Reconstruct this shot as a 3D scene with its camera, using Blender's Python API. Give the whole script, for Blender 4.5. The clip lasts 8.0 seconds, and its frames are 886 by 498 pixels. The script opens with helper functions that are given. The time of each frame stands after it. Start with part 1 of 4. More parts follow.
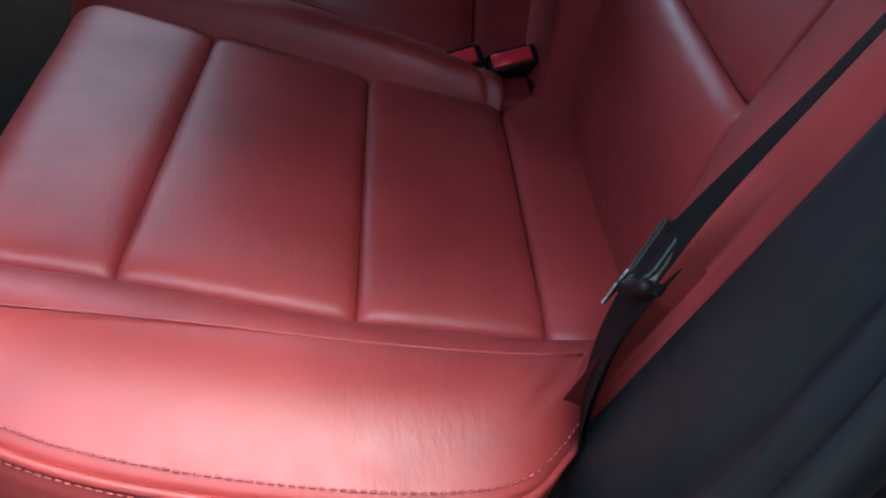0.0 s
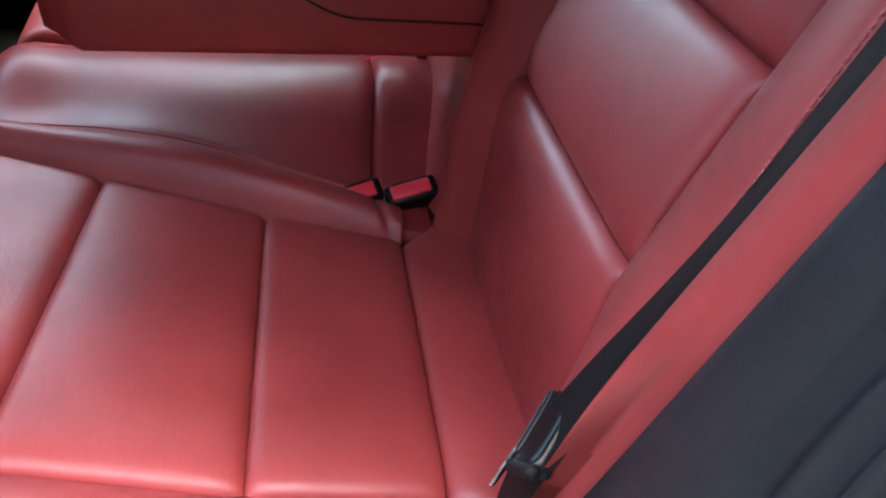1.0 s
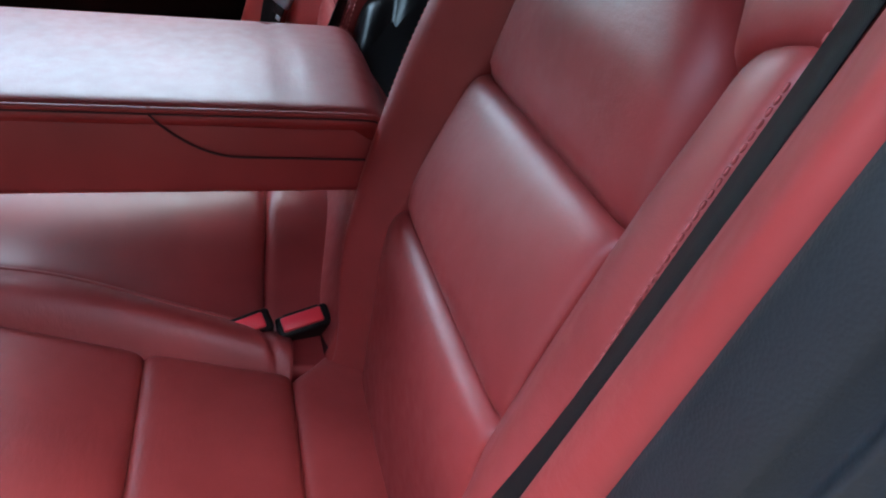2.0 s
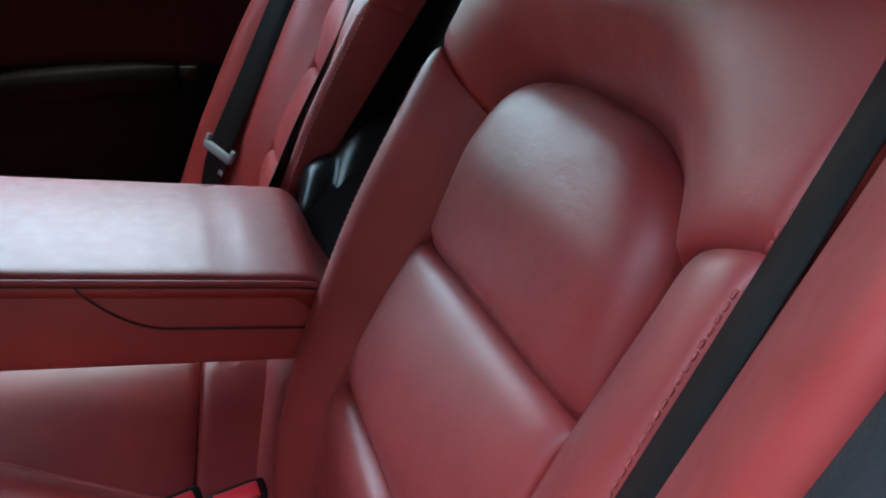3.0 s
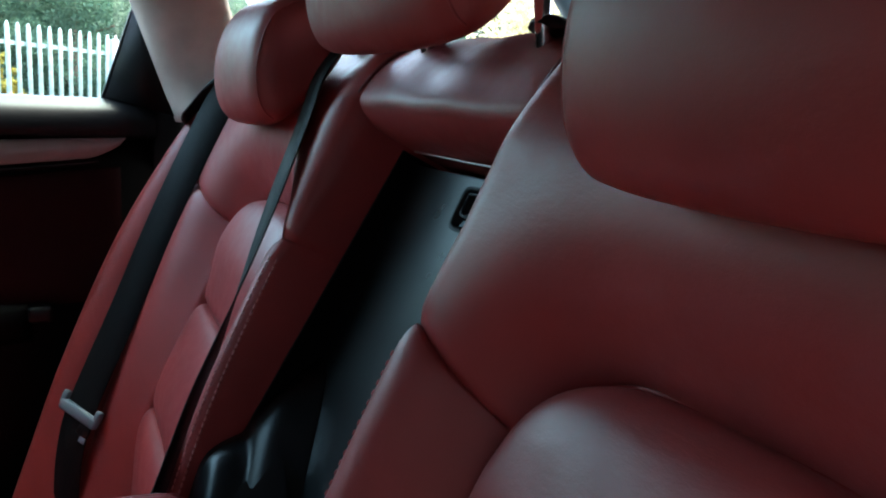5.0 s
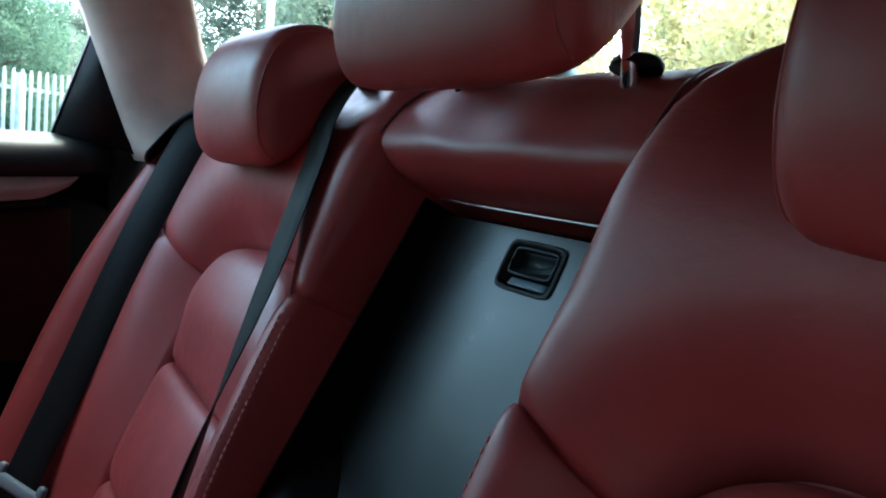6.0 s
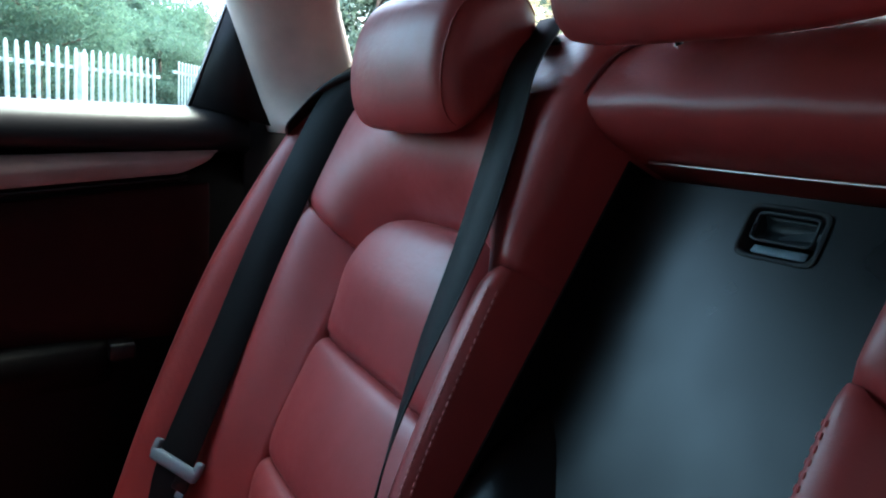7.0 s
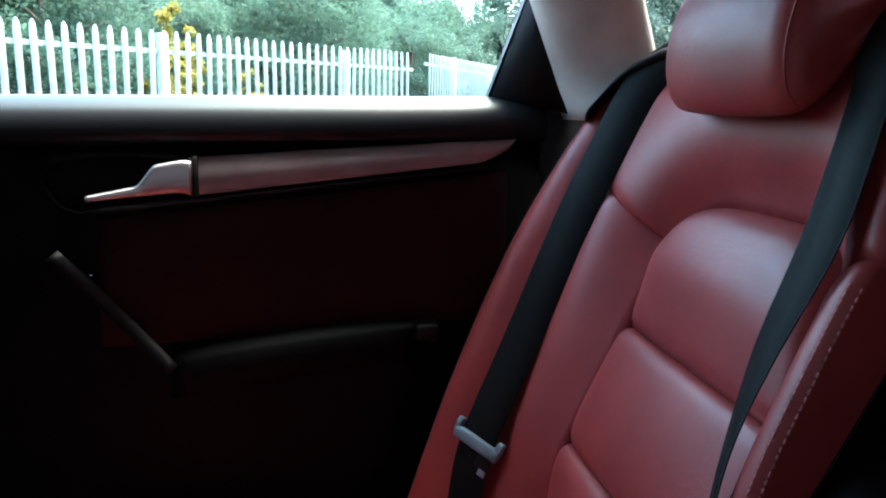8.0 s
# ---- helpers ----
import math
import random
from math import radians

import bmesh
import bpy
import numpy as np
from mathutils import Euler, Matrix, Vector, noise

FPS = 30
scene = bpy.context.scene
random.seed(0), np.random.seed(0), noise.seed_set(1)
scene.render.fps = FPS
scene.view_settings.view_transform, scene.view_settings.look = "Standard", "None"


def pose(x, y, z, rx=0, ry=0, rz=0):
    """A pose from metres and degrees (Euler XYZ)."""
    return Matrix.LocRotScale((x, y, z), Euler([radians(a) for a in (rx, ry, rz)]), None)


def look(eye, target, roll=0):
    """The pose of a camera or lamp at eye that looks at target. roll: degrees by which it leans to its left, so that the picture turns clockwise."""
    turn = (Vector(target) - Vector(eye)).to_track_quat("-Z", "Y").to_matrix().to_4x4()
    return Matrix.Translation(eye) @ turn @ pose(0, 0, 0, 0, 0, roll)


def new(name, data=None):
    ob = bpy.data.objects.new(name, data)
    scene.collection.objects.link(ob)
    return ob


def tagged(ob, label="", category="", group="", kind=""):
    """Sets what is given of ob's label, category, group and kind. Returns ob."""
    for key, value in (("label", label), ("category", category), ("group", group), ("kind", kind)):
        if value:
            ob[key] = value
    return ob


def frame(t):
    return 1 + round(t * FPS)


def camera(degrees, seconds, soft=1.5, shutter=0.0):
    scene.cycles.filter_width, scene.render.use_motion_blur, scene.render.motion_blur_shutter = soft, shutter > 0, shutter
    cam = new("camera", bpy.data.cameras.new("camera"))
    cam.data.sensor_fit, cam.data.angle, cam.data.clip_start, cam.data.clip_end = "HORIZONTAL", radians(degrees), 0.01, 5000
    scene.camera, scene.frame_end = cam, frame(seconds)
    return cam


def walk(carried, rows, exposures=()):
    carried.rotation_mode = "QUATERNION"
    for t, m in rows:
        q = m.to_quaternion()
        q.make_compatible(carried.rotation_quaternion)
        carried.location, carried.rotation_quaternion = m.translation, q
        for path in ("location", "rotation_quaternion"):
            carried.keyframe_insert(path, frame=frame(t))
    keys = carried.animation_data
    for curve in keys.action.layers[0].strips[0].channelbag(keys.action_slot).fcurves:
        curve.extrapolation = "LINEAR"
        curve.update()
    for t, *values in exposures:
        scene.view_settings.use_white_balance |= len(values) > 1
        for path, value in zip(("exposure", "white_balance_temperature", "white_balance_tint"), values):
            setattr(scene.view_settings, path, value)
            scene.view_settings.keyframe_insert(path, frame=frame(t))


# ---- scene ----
cam = camera(58.0, 8.0, 2.0)
PATH = [
    (0, (-0.179, -0.88, 0.927), (-0.069, 0.508, -0.509), 2.2),
    (0.5, (-0.161, -0.856, 0.941), (0.029, 0.603, -0.414), 3.5),
    (1, (-0.144, -0.833, 0.956), (0.141, 0.681, -0.318), 3.8),
    (1.5, (-0.117, -0.817, 0.97), (0.268, 0.742, -0.222), 4.5),
    (1.7, (-0.106, -0.81, 0.975), (0.315, 0.766, -0.182), 4.9),
    (2.8, (-0.085, -0.775, 1.009), (0.474, 0.946, 0.156), 5.8),
    (3, (-0.083, -0.767, 1.002), (0.518, 0.97, 0.213), 5.7),
    (3.5, (-0.076, -0.716, 1.005), (0.646, 1.033, 0.358), 5.4),
    (4, (-0.063, -0.639, 1.015), (0.748, 1.109, 0.479), 4.2),
    (4.5, (-0.065, -0.582, 1.026), (0.779, 1.179, 0.595), 4.5),
    (4.7, (-0.066, -0.562, 1.023), (0.795, 1.2, 0.629), 4.1),
    (5.8, (-0.112, -0.446, 1.013), (0.934, 1.239, 0.758), 4.7),
    (6, (-0.123, -0.426, 1.011), (0.96, 1.24, 0.781), 4.9),
    (6.5, (-0.165, -0.377, 1.006), (0.923, 1.282, 0.756), 5.0),
    (7, (-0.209, -0.335, 0.997), (0.77, 1.38, 0.685), 3.5),
    (7.5, (-0.244, -0.313, 0.997), (0.471, 1.523, 0.653), 1.8),
    (8, (-0.274, -0.303, 0.997), (0.155, 1.615, 0.623), 1.2),
]
EXPOSURE = [(0.0, 1.3, 6300, 6), (0.5, 2.0, 6700, 10), (1.5, 2.35, 7000, 12), (3.5, 2.25, 7300, 5), (4.5, 1.75, 6700, -3), (6.0, 1.7, 6250, -1), (8.0, 1.75, 6050, 2)]
walk(cam, [(t, look(e, g, r)) for t, e, g, r in PATH], EXPOSURE)
SKY, SUN = 1.2, 0.10
ROOF = -1.75
BLOCKER_TOP = 2.4  # height of the added wall that holds back doorway light


# ---------- light ----------
world = bpy.data.worlds.new("overcast_sky")
scene.world = world
world.use_nodes = True
wn = world.node_tree
sky = wn.nodes.new("ShaderNodeTexSky")
sky.sky_type, sky.sun_disc = "NISHITA", False
sky.sun_elevation, sky.sun_rotation = radians(71), radians(73)
sky.air_density, sky.dust_density, sky.ozone_density = 1.0, 5.0, 1.0
wn.links.new(sky.outputs[0], wn.nodes["Background"].inputs[0])
wn.nodes["Background"].inputs[1].default_value = SKY

sun_data = bpy.data.lights.new("veiled_sun", "SUN")
sun_data.energy, sun_data.angle, sun_data.color = SUN, radians(40), (1.0, 0.96, 0.9)
sun_lamp = new("veiled_sun", sun_data)
sun_lamp.matrix_world = look((3.2, 1.0, 10), (0, 0, 0))


# ---------- materials ----------
def material(name, col, rough=0.5, metal=0.0, spec=0.5, coat=0.0):
    m = bpy.data.materials.new(name)
    m.use_nodes = True
    b = m.node_tree.nodes["Principled BSDF"]
    b.inputs["Base Color"].default_value = (*col, 1)
    b.inputs["Roughness"].default_value = rough
    b.inputs["Metallic"].default_value = metal
    b.inputs["Specular IOR Level"].default_value = spec
    b.inputs["Coat Weight"].default_value = coat
    return m, m.node_tree, b


def coords(nt, scale=(1, 1, 1)):
    tc = nt.nodes.new("ShaderNodeNewGeometry")
    mp = nt.nodes.new("ShaderNodeMapping")
    mp.inputs["Scale"].default_value = scale
    nt.links.new(tc.outputs["Position"], mp.inputs[0])
    return mp.outputs[0]


def tex_noise(nt, vec, scale, detail=3.0, rough=0.5):
    n = nt.nodes.new("ShaderNodeTexNoise")
    n.inputs["Scale"].default_value = scale
    n.inputs["Detail"].default_value = detail
    n.inputs["Roughness"].default_value = rough
    nt.links.new(vec, n.inputs["Vector"])
    return n.outputs[0]


def tex_cells(nt, vec, scale, feature="F1"):
    n = nt.nodes.new("ShaderNodeTexVoronoi")
    n.feature = feature
    n.inputs["Scale"].default_value = scale
    nt.links.new(vec, n.inputs["Vector"])
    return n.outputs["Distance"]


def remap(nt, val, lo, hi, a=0.3, b=0.7):
    n = nt.nodes.new("ShaderNodeMapRange")
    n.inputs["From Min"].default_value, n.inputs["From Max"].default_value = a, b
    n.inputs["To Min"].default_value, n.inputs["To Max"].default_value = lo, hi
    nt.links.new(val, n.inputs[0])
    return n.outputs[0]


def blend(nt, fac, c1, c2):
    n = nt.nodes.new("ShaderNodeMix")
    n.data_type = "RGBA"
    nt.links.new(fac, n.inputs["Factor"])
    for sock, c in ((n.inputs["A"], c1), (n.inputs["B"], c2)):
        sock.default_value = (*c, 1)
    return n.outputs["Result"]


def bumps(nt, bsdf, layers):
    """layers: (value, strength, distance) chained into the normal."""
    prev = None
    for val, strength, dist in layers:
        n = nt.nodes.new("ShaderNodeBump")
        n.inputs["Strength"].default_value, n.inputs["Distance"].default_value = strength, dist
        nt.links.new(val, n.inputs["Height"])
        if prev:
            nt.links.new(prev, n.inputs["Normal"])
        prev = n.outputs[0]
    nt.links.new(prev, bsdf.inputs["Normal"])


def leather(name, col, rough=0.4, wrinkle=0.35, spec=0.5):
    m, nt, b = material(name, col, rough, spec=spec)
    v = coords(nt)
    soft = tex_noise(nt, v, 9, 3)
    fine = tex_noise(nt, v, 70, 4)
    dark = tuple(c * 0.8 for c in col)
    lite = (col[0] * 1.12, col[1] * 1.25, col[2] * 1.22)
    nt.links.new(blend(nt, remap(nt, soft, 0, 1), dark, lite), b.inputs["Base Color"])
    nt.links.new(remap(nt, fine, rough - 0.03, rough + 0.06), b.inputs["Roughness"])
    grain = tex_cells(nt, v, 900)
    lines = tex_noise(nt, coords(nt, (1.0, 0.30, 0.5)), 210, 4, 0.6)
    worn = remap(nt, tex_noise(nt, v, 7, 2), 0.1, 1.0, 0.42, 0.62)
    crease = nt.nodes.new("ShaderNodeMath")
    crease.operation = "MULTIPLY"
    nt.links.new(lines, crease.inputs[0])
    nt.links.new(worn, crease.inputs[1])
    creases = crease.outputs[0]
    bumps(nt, b, [(soft, 0.05, 0.005), (creases, wrinkle, 0.0011), (grain, 0.06, 0.0004)])
    return m


RED = leather("red_leather", (0.27, 0.033, 0.032), 0.45, 0.45, spec=0.52)
# Smoother leather, its red also lowered to carry the armrest's shade.
RED_SLICK_DIM = leather("red_leather_middle_dim", (0.21, 0.026, 0.027), 0.33, 0.03, spec=0.24)
RED_PLAIN = leather("red_leather_side", (0.27, 0.033, 0.032), 0.41, 0.2, spec=0.52)
RED_STITCH = material("red_thread", (0.33, 0.06, 0.058), 0.7)[0]
# Same thread made lighter for the far inner rows, imitating light on them.
LIT_STITCH = material("lit_red_thread", (0.46, 0.14, 0.13), 0.7)[0]
RED_WELT = leather("red_leather_welt", (0.11, 0.016, 0.019), 0.5, 0.1)
RED_SEAM = material("dark_seam_thread", (0.035, 0.006, 0.008), 0.6)[0]
# Door leather: the shade on the far door is put into this near-black red.
DOOR_RED_SHADED = leather("door_red_leather_shaded", (0.022, 0.0028, 0.0034), 0.65, 0.2, 0.15)


def plastic(name, col, rough=0.5, grain=700, amount=0.25, spec=0.5):
    m, nt, b = material(name, col, rough, spec=spec)
    v = coords(nt)
    mott = tex_noise(nt, v, 14, 4)
    nt.links.new(blend(nt, remap(nt, mott, 0, 1), tuple(c * 0.8 for c in col), tuple(c * 1.25 for c in col)), b.inputs["Base Color"])
    nt.links.new(remap(nt, tex_noise(nt, v, 45, 4), rough - 0.06, rough + 0.08), b.inputs["Roughness"])
    bumps(nt, b, [(tex_cells(nt, v, grain), amount, 0.0005)])
    return m


BLACK = plastic("black_trim_plastic", (0.0022, 0.0025, 0.003), 0.5, spec=0.25)


def satin():
    m, nt, b = material("satin_black_plastic", (0.003, 0.004, 0.0045), 0.3, spec=0.25)
    v = coords(nt)
    nt.links.new(remap(nt, tex_noise(nt, v, 16, 3), 0.27, 0.36), b.inputs["Roughness"])
    bumps(nt, b, [(tex_noise(nt, v, 8, 2), 0.1, 0.002)])
    return m


SATIN = satin()
CHARCOAL = plastic("charcoal_door_jamb", (0.008, 0.0125, 0.0155), 0.55, spec=0.35)
DOORTOP = material("door_top_pad", (0.007, 0.009, 0.011), 0.36, spec=0.28)[0]
GAITER = plastic("black_gaiter_vinyl", (0.0025, 0.003, 0.0035), 0.34, 300, 0.1, 0.25)
DOORBLACK = plastic("black_door_moulding", (0.0014, 0.0016, 0.0019), 0.6, 700, 0.25, 0.10)
RUBBER = plastic("rubber_seal", (0.003, 0.003, 0.0035), 0.6, 900, 0.3, 0.25)
CARPET = plastic("black_carpet", (0.005, 0.005, 0.0055), 0.95, 350, 0.9, 0.1)
BEIGE = plastic("beige_pillar_trim", (0.42, 0.36, 0.31), 0.6, 500, 0.25)
HEADLINER = plastic("grey_headlining", (0.10, 0.095, 0.09), 0.9, 400, 0.4)
SILVER = material("satin_chrome", (0.42, 0.38, 0.37), 0.32, 1.0)[0]
CHROME = material("polished_chrome", (0.75, 0.75, 0.76), 0.12, 1.0)[0]
TRIMSTRIP = plastic("brushed_trim_strip", (0.30, 0.25, 0.24), 0.38, 800, 0.05)
GREYPLASTIC = plastic("grey_blue_plastic", (0.14, 0.19, 0.22), 0.45, 600, 0.1)
BUTTON = material("red_buckle_button", (0.72, 0.03, 0.05), 0.35)[0]
BODYPAINT = material("dark_car_paint", (0.02, 0.022, 0.025), 0.25, 0.0, 0.5, 0.6)[0]


def webbing():
    m, nt, b = material("black_belt_webbing", (0.004, 0.0046, 0.005), 0.62, spec=0.12)
    v = coords(nt)
    wav = nt.nodes.new("ShaderNodeTexWave")
    wav.bands_direction = "Z"
    wav.inputs["Scale"].default_value = 420
    nt.links.new(v, wav.inputs["Vector"])
    bumps(nt, b, [(wav.outputs["Fac"], 0.25, 0.0004)])
    return m


WEB = webbing()


def window_glass():
    m = bpy.data.materials.new("window_glass")
    m.use_nodes = True
    nt = m.node_tree
    nt.nodes.clear()
    out = nt.nodes.new("ShaderNodeOutputMaterial")
    tr = nt.nodes.new("ShaderNodeBsdfTransparent")
    tr.inputs[0].default_value = (0.86, 0.95, 0.92, 1)
    gl = nt.nodes.new("ShaderNodeBsdfGlossy")
    gl.inputs["Roughness"].default_value = 0.02
    lw = nt.nodes.new("ShaderNodeLayerWeight")
    lw.inputs[0].default_value = 0.5
    pw = nt.nodes.new("ShaderNodeMath")
    pw.operation = "POWER"
    pw.inputs[1].default_value = 4.0
    nt.links.new(lw.outputs["Facing"], pw.inputs[0])
    fr = nt.nodes.new("ShaderNodeMath")
    fr.operation = "MULTIPLY_ADD"
    fr.inputs[1].default_value, fr.inputs[2].default_value = 0.5, 0.03
    nt.links.new(pw.outputs[0], fr.inputs[0])
    mx = nt.nodes.new("ShaderNodeMixShader")
    nt.links.new(fr.outputs[0], mx.inputs[0])
    nt.links.new(tr.outputs[0], mx.inputs[1])
    nt.links.new(gl.outputs[0], mx.inputs[2])
    nt.links.new(mx.outputs[0], out.inputs[0])
    return m


GLASS = window_glass()


# ---------- building helpers ----------
def part(name, bm, mat, parent=None, label="", smooth=True):
    me = bpy.data.meshes.new(name)
    bmesh.ops.recalc_face_normals(bm, faces=bm.faces[:])
    bm.to_mesh(me)
    bm.free()
    if smooth:
        for p in me.polygons:
            p.use_smooth = True
    me.materials.append(mat)
    ob = new(name, me)
    ob.parent = parent
    if label:
        tagged(ob, label)
    return ob


def thing(name, label, category, at=(0, 0, 0), group=""):
    """An Empty at the base of a thing; its parts are given in world places."""
    ob = new(name)
    ob.empty_display_size = 0.05
    return tagged(ob, label, category, group)


def grid(bm, rows, closed=False):
    """Quads between rows of points; returns the vertex rows."""
    vs = [[bm.verts.new(p) for p in r] for r in rows]
    for r0, r1 in zip(vs, vs[1:]):
        n = len(r0)
        for i in range(n if closed else n - 1):
            j = (i + 1) % n
            bm.faces.new((r0[i], r0[j], r1[j], r1[i]))
    return vs


def slab(rows, back, cap=True):
    """A solid: the grid of points in front, its rim carried back by the vector, and a back face."""
    bm = bmesh.new()
    vs = grid(bm, rows)
    rim = vs[0][:] + [r[-1] for r in vs[1:-1]] + vs[-1][::-1] + [r[0] for r in vs[-2:0:-1]]
    low = [bm.verts.new(v.co + Vector(back)) for v in rim]
    n = len(rim)
    for i in range(n):
        j = (i + 1) % n
        bm.faces.new((rim[i], rim[j], low[j], low[i]))
    if cap:
        bm.faces.new(low)
    return bm


def loft(sections, caps=True):
    """Closed rings skinned one after another."""
    bm = bmesh.new()
    vs = grid(bm, sections, True)
    if caps:
        bm.faces.new(vs[0])
        bm.faces.new(vs[-1])
    return bm


def tube(points, r, n=8):
    """A round bead along points."""
    pts = [Vector(p) for p in points]
    rings = []
    for i, p in enumerate(pts):
        d = (pts[min(i + 1, len(pts) - 1)] - pts[max(i - 1, 0)]).normalized()
        u = d.orthogonal() if not rings else (u0 - d * u0.dot(d))
        u = u.normalized()
        u0 = u
        w = d.cross(u)
        rings.append([p + (u * math.cos(2 * math.pi * k / n) + w * math.sin(2 * math.pi * k / n)) * r for k in range(n)])
    return loft(rings)


def band(points, across, thick):
    """A strap: points along it, the half-width vector at each point, and a thickness."""
    rings = []
    pts = [Vector(p) for p in points]
    for i, p in enumerate(pts):
        h = Vector(across[i])
        d = (pts[min(i + 1, len(pts) - 1)] - pts[max(i - 1, 0)]).normalized()
        n = d.cross(h).normalized() * thick / 2
        rings.append([p - h * 0.97 - n, p + h * 0.97 - n, p + h, p + h * 0.97 + n, p - h * 0.97 + n, p - h])
    return loft(rings)


def block(lo, hi, bevel=0.0, seg=2):
    bm = bmesh.new()
    bmesh.ops.create_cube(bm, size=1)
    for v in bm.verts:
        v.co = [a + (c + 0.5) * (b - a) for a, b, c in zip(lo, hi, v.co)]
    if bevel:
        bmesh.ops.bevel(bm, geom=bm.edges[:], offset=bevel, segments=seg, profile=0.5, affect="EDGES")
    return bm


def moved(bm, m):
    bm.transform(m)
    return bm


def joined(bms):
    out = bmesh.new()
    for b in bms:
        me = bpy.data.meshes.new("join")
        b.to_mesh(me)
        b.free()
        out.from_mesh(me)
        bpy.data.meshes.remove(me)
    return out


def smooth01(t):
    t = max(0.0, min(1.0, t))
    return t * t * (3 - 2 * t)


def curve(pts):
    """A smooth function through (key, value) pairs."""
    ks = [p[0] for p in pts]
    vals = [p[1] for p in pts]
    tang = []
    for i in range(len(pts)):
        a, b = max(i - 1, 0), min(i + 1, len(pts) - 1)
        tang.append((vals[b] - vals[a]) / (ks[b] - ks[a]))

    def f(x):
        if x <= ks[0]:
            return vals[0] + tang[0] * (x - ks[0])
        if x >= ks[-1]:
            return vals[-1] + tang[-1] * (x - ks[-1])
        i = max(k for k in range(len(ks) - 1) if ks[k] <= x)
        h = ks[i + 1] - ks[i]
        t = (x - ks[i]) / h
        return ((1 + 2 * t) * (1 - t) ** 2 * vals[i] + t * (1 - t) ** 2 * h * tang[i]
                + t * t * (3 - 2 * t) * vals[i + 1] + t * t * (t - 1) * h * tang[i + 1])

    return f


def steps(a, b, n):
    return [a + (b - a) * i / n for i in range(n + 1)]


def eased(n):
    """0 to 1 with the steps closer at both ends, where seams lie."""
    return [0.5 - 0.5 * math.cos(math.pi * i / n) for i in range(n + 1)]


def seam(d, depth=0.010, width=0.010):
    """How far a padded cover sinks at a distance d from its seam."""
    return -depth * math.exp(-max(d, 0) / width)


def stitches(points, size, gap, up, lift=0.0):
    """A row of short thread stitches along a line."""
    bm = bmesh.new()
    pts = [Vector(p) for p in points]
    acc = 0.0
    for a, b in zip(pts, pts[1:]):
        L = (b - a).length
        d = (b - a).normalized()
        while acc < L:
            c = a + d * acc + Vector(up) * lift
            side = d.cross(Vector(up)).normalized()
            nrm = side.cross(d)
            vs = []
            for e, k in ((-1, 0.5), (-0.5, 1), (0.5, 1), (1, 0.5)):
                p = c + d * e * size / 2
                vs.append([bm.verts.new(p + side * size * 0.22 * k * sx + nrm * size * 0.2 * k * sn) for sx, sn in ((-1, 0), (0, 1), (1, 0), (0, -1))])
            for r0, r1 in zip(vs, vs[1:]):
                for i in range(4):
                    bm.faces.new((r0[i], r0[(i + 1) % 4], r1[(i + 1) % 4], r1[i]))
            bm.faces.new(vs[0])
            bm.faces.new(vs[-1])
            acc += gap
        acc -= L
    return bm


# ---------- the axes of the seat: X to the rear, Y across, Z up ----------
LEAN = radians(24.5)
BD = Vector((math.sin(LEAN), 0, math.cos(LEAN)))       # up along the backrest
BN = Vector((-math.cos(LEAN), 0, math.sin(LEAN)))      # out of the backrest
BO = Vector((0.041, 0, 0.619))
TILT = radians(10)
CF = Vector((-math.cos(TILT), 0, math.sin(TILT)))      # forward along the cushion
CN = Vector((math.sin(TILT), 0, math.cos(TILT)))
CO = Vector((-0.06, 0, 0.42))


def bk(y, v, w):
    return BO + BD * v + BN * w + Vector((0, y, 0))


def cu(y, p, h):
    return CO + CF * p + CN * h + Vector((0, y, 0))


# ---------- seat backs ----------
YC = 0.006                                             # the seat's middle line
INS_IN = curve([(-0.28, 0.160), (-0.124, 0.172), (0, 0.184), (0.145, 0.190), (0.25, 0.200)])
INS_OUT = curve([(-0.28, 0.488), (0, 0.474), (0.148, 0.467), (0.25, 0.470)])
EDGE_IN = curve([(-0.28, 0.146), (-0.05, 0.143), (0.1, 0.142), (0.283, 0.142)])
PEAK_IN = curve([(-0.28, -0.045), (-0.20, -0.030), (-0.144, -0.007), (-0.112, 0.007), (-0.073, 0.019), (0.0, 0.034), (0.12, 0.049), (0.2, 0.052), (0.283, 0.052)])
PEAK_OUT = curve([(-0.28, -0.01), (-0.2, 0.010), (-0.05, 0.030), (0.1, 0.045), (0.2, 0.052), (0.283, 0.054)])
EDGE_OUT = curve([(-0.28, 0.560), (0, 0.558), (0.283, 0.553)])
TOP = 0.309
BASE = curve([(-0.28, -0.097), (-0.19, -0.063), (-0.10, -0.030), (-0.03, -0.005), (0.02, 0.0), (0.2, 0.0), (0.4, 0.0)])
DROP = curve([(0.0, 0.0), (0.37, 0.0), (0.41, 0.003), (0.463, 0.026), (0.50, 0.052)])


def corner(v, low):
    k = max(0.0, min(1.0, (v - low) / (TOP - low)))
    return 1 - math.sqrt(1 - k * k)


def ins_bounds(v):
    return INS_IN(min(v, 0.25)) + 0.075 * corner(v, 0.235), INS_OUT(min(v, 0.25)) - 0.105 * corner(v, 0.215)


def crease(d, depth, width, cut=0.0030):
    """A sewn crease: a soft roll of the padding and a sharp thread line."""
    d = max(d, 0.0)
    return -depth * math.exp(-d / width) - cut * math.exp(-d / 0.0018)


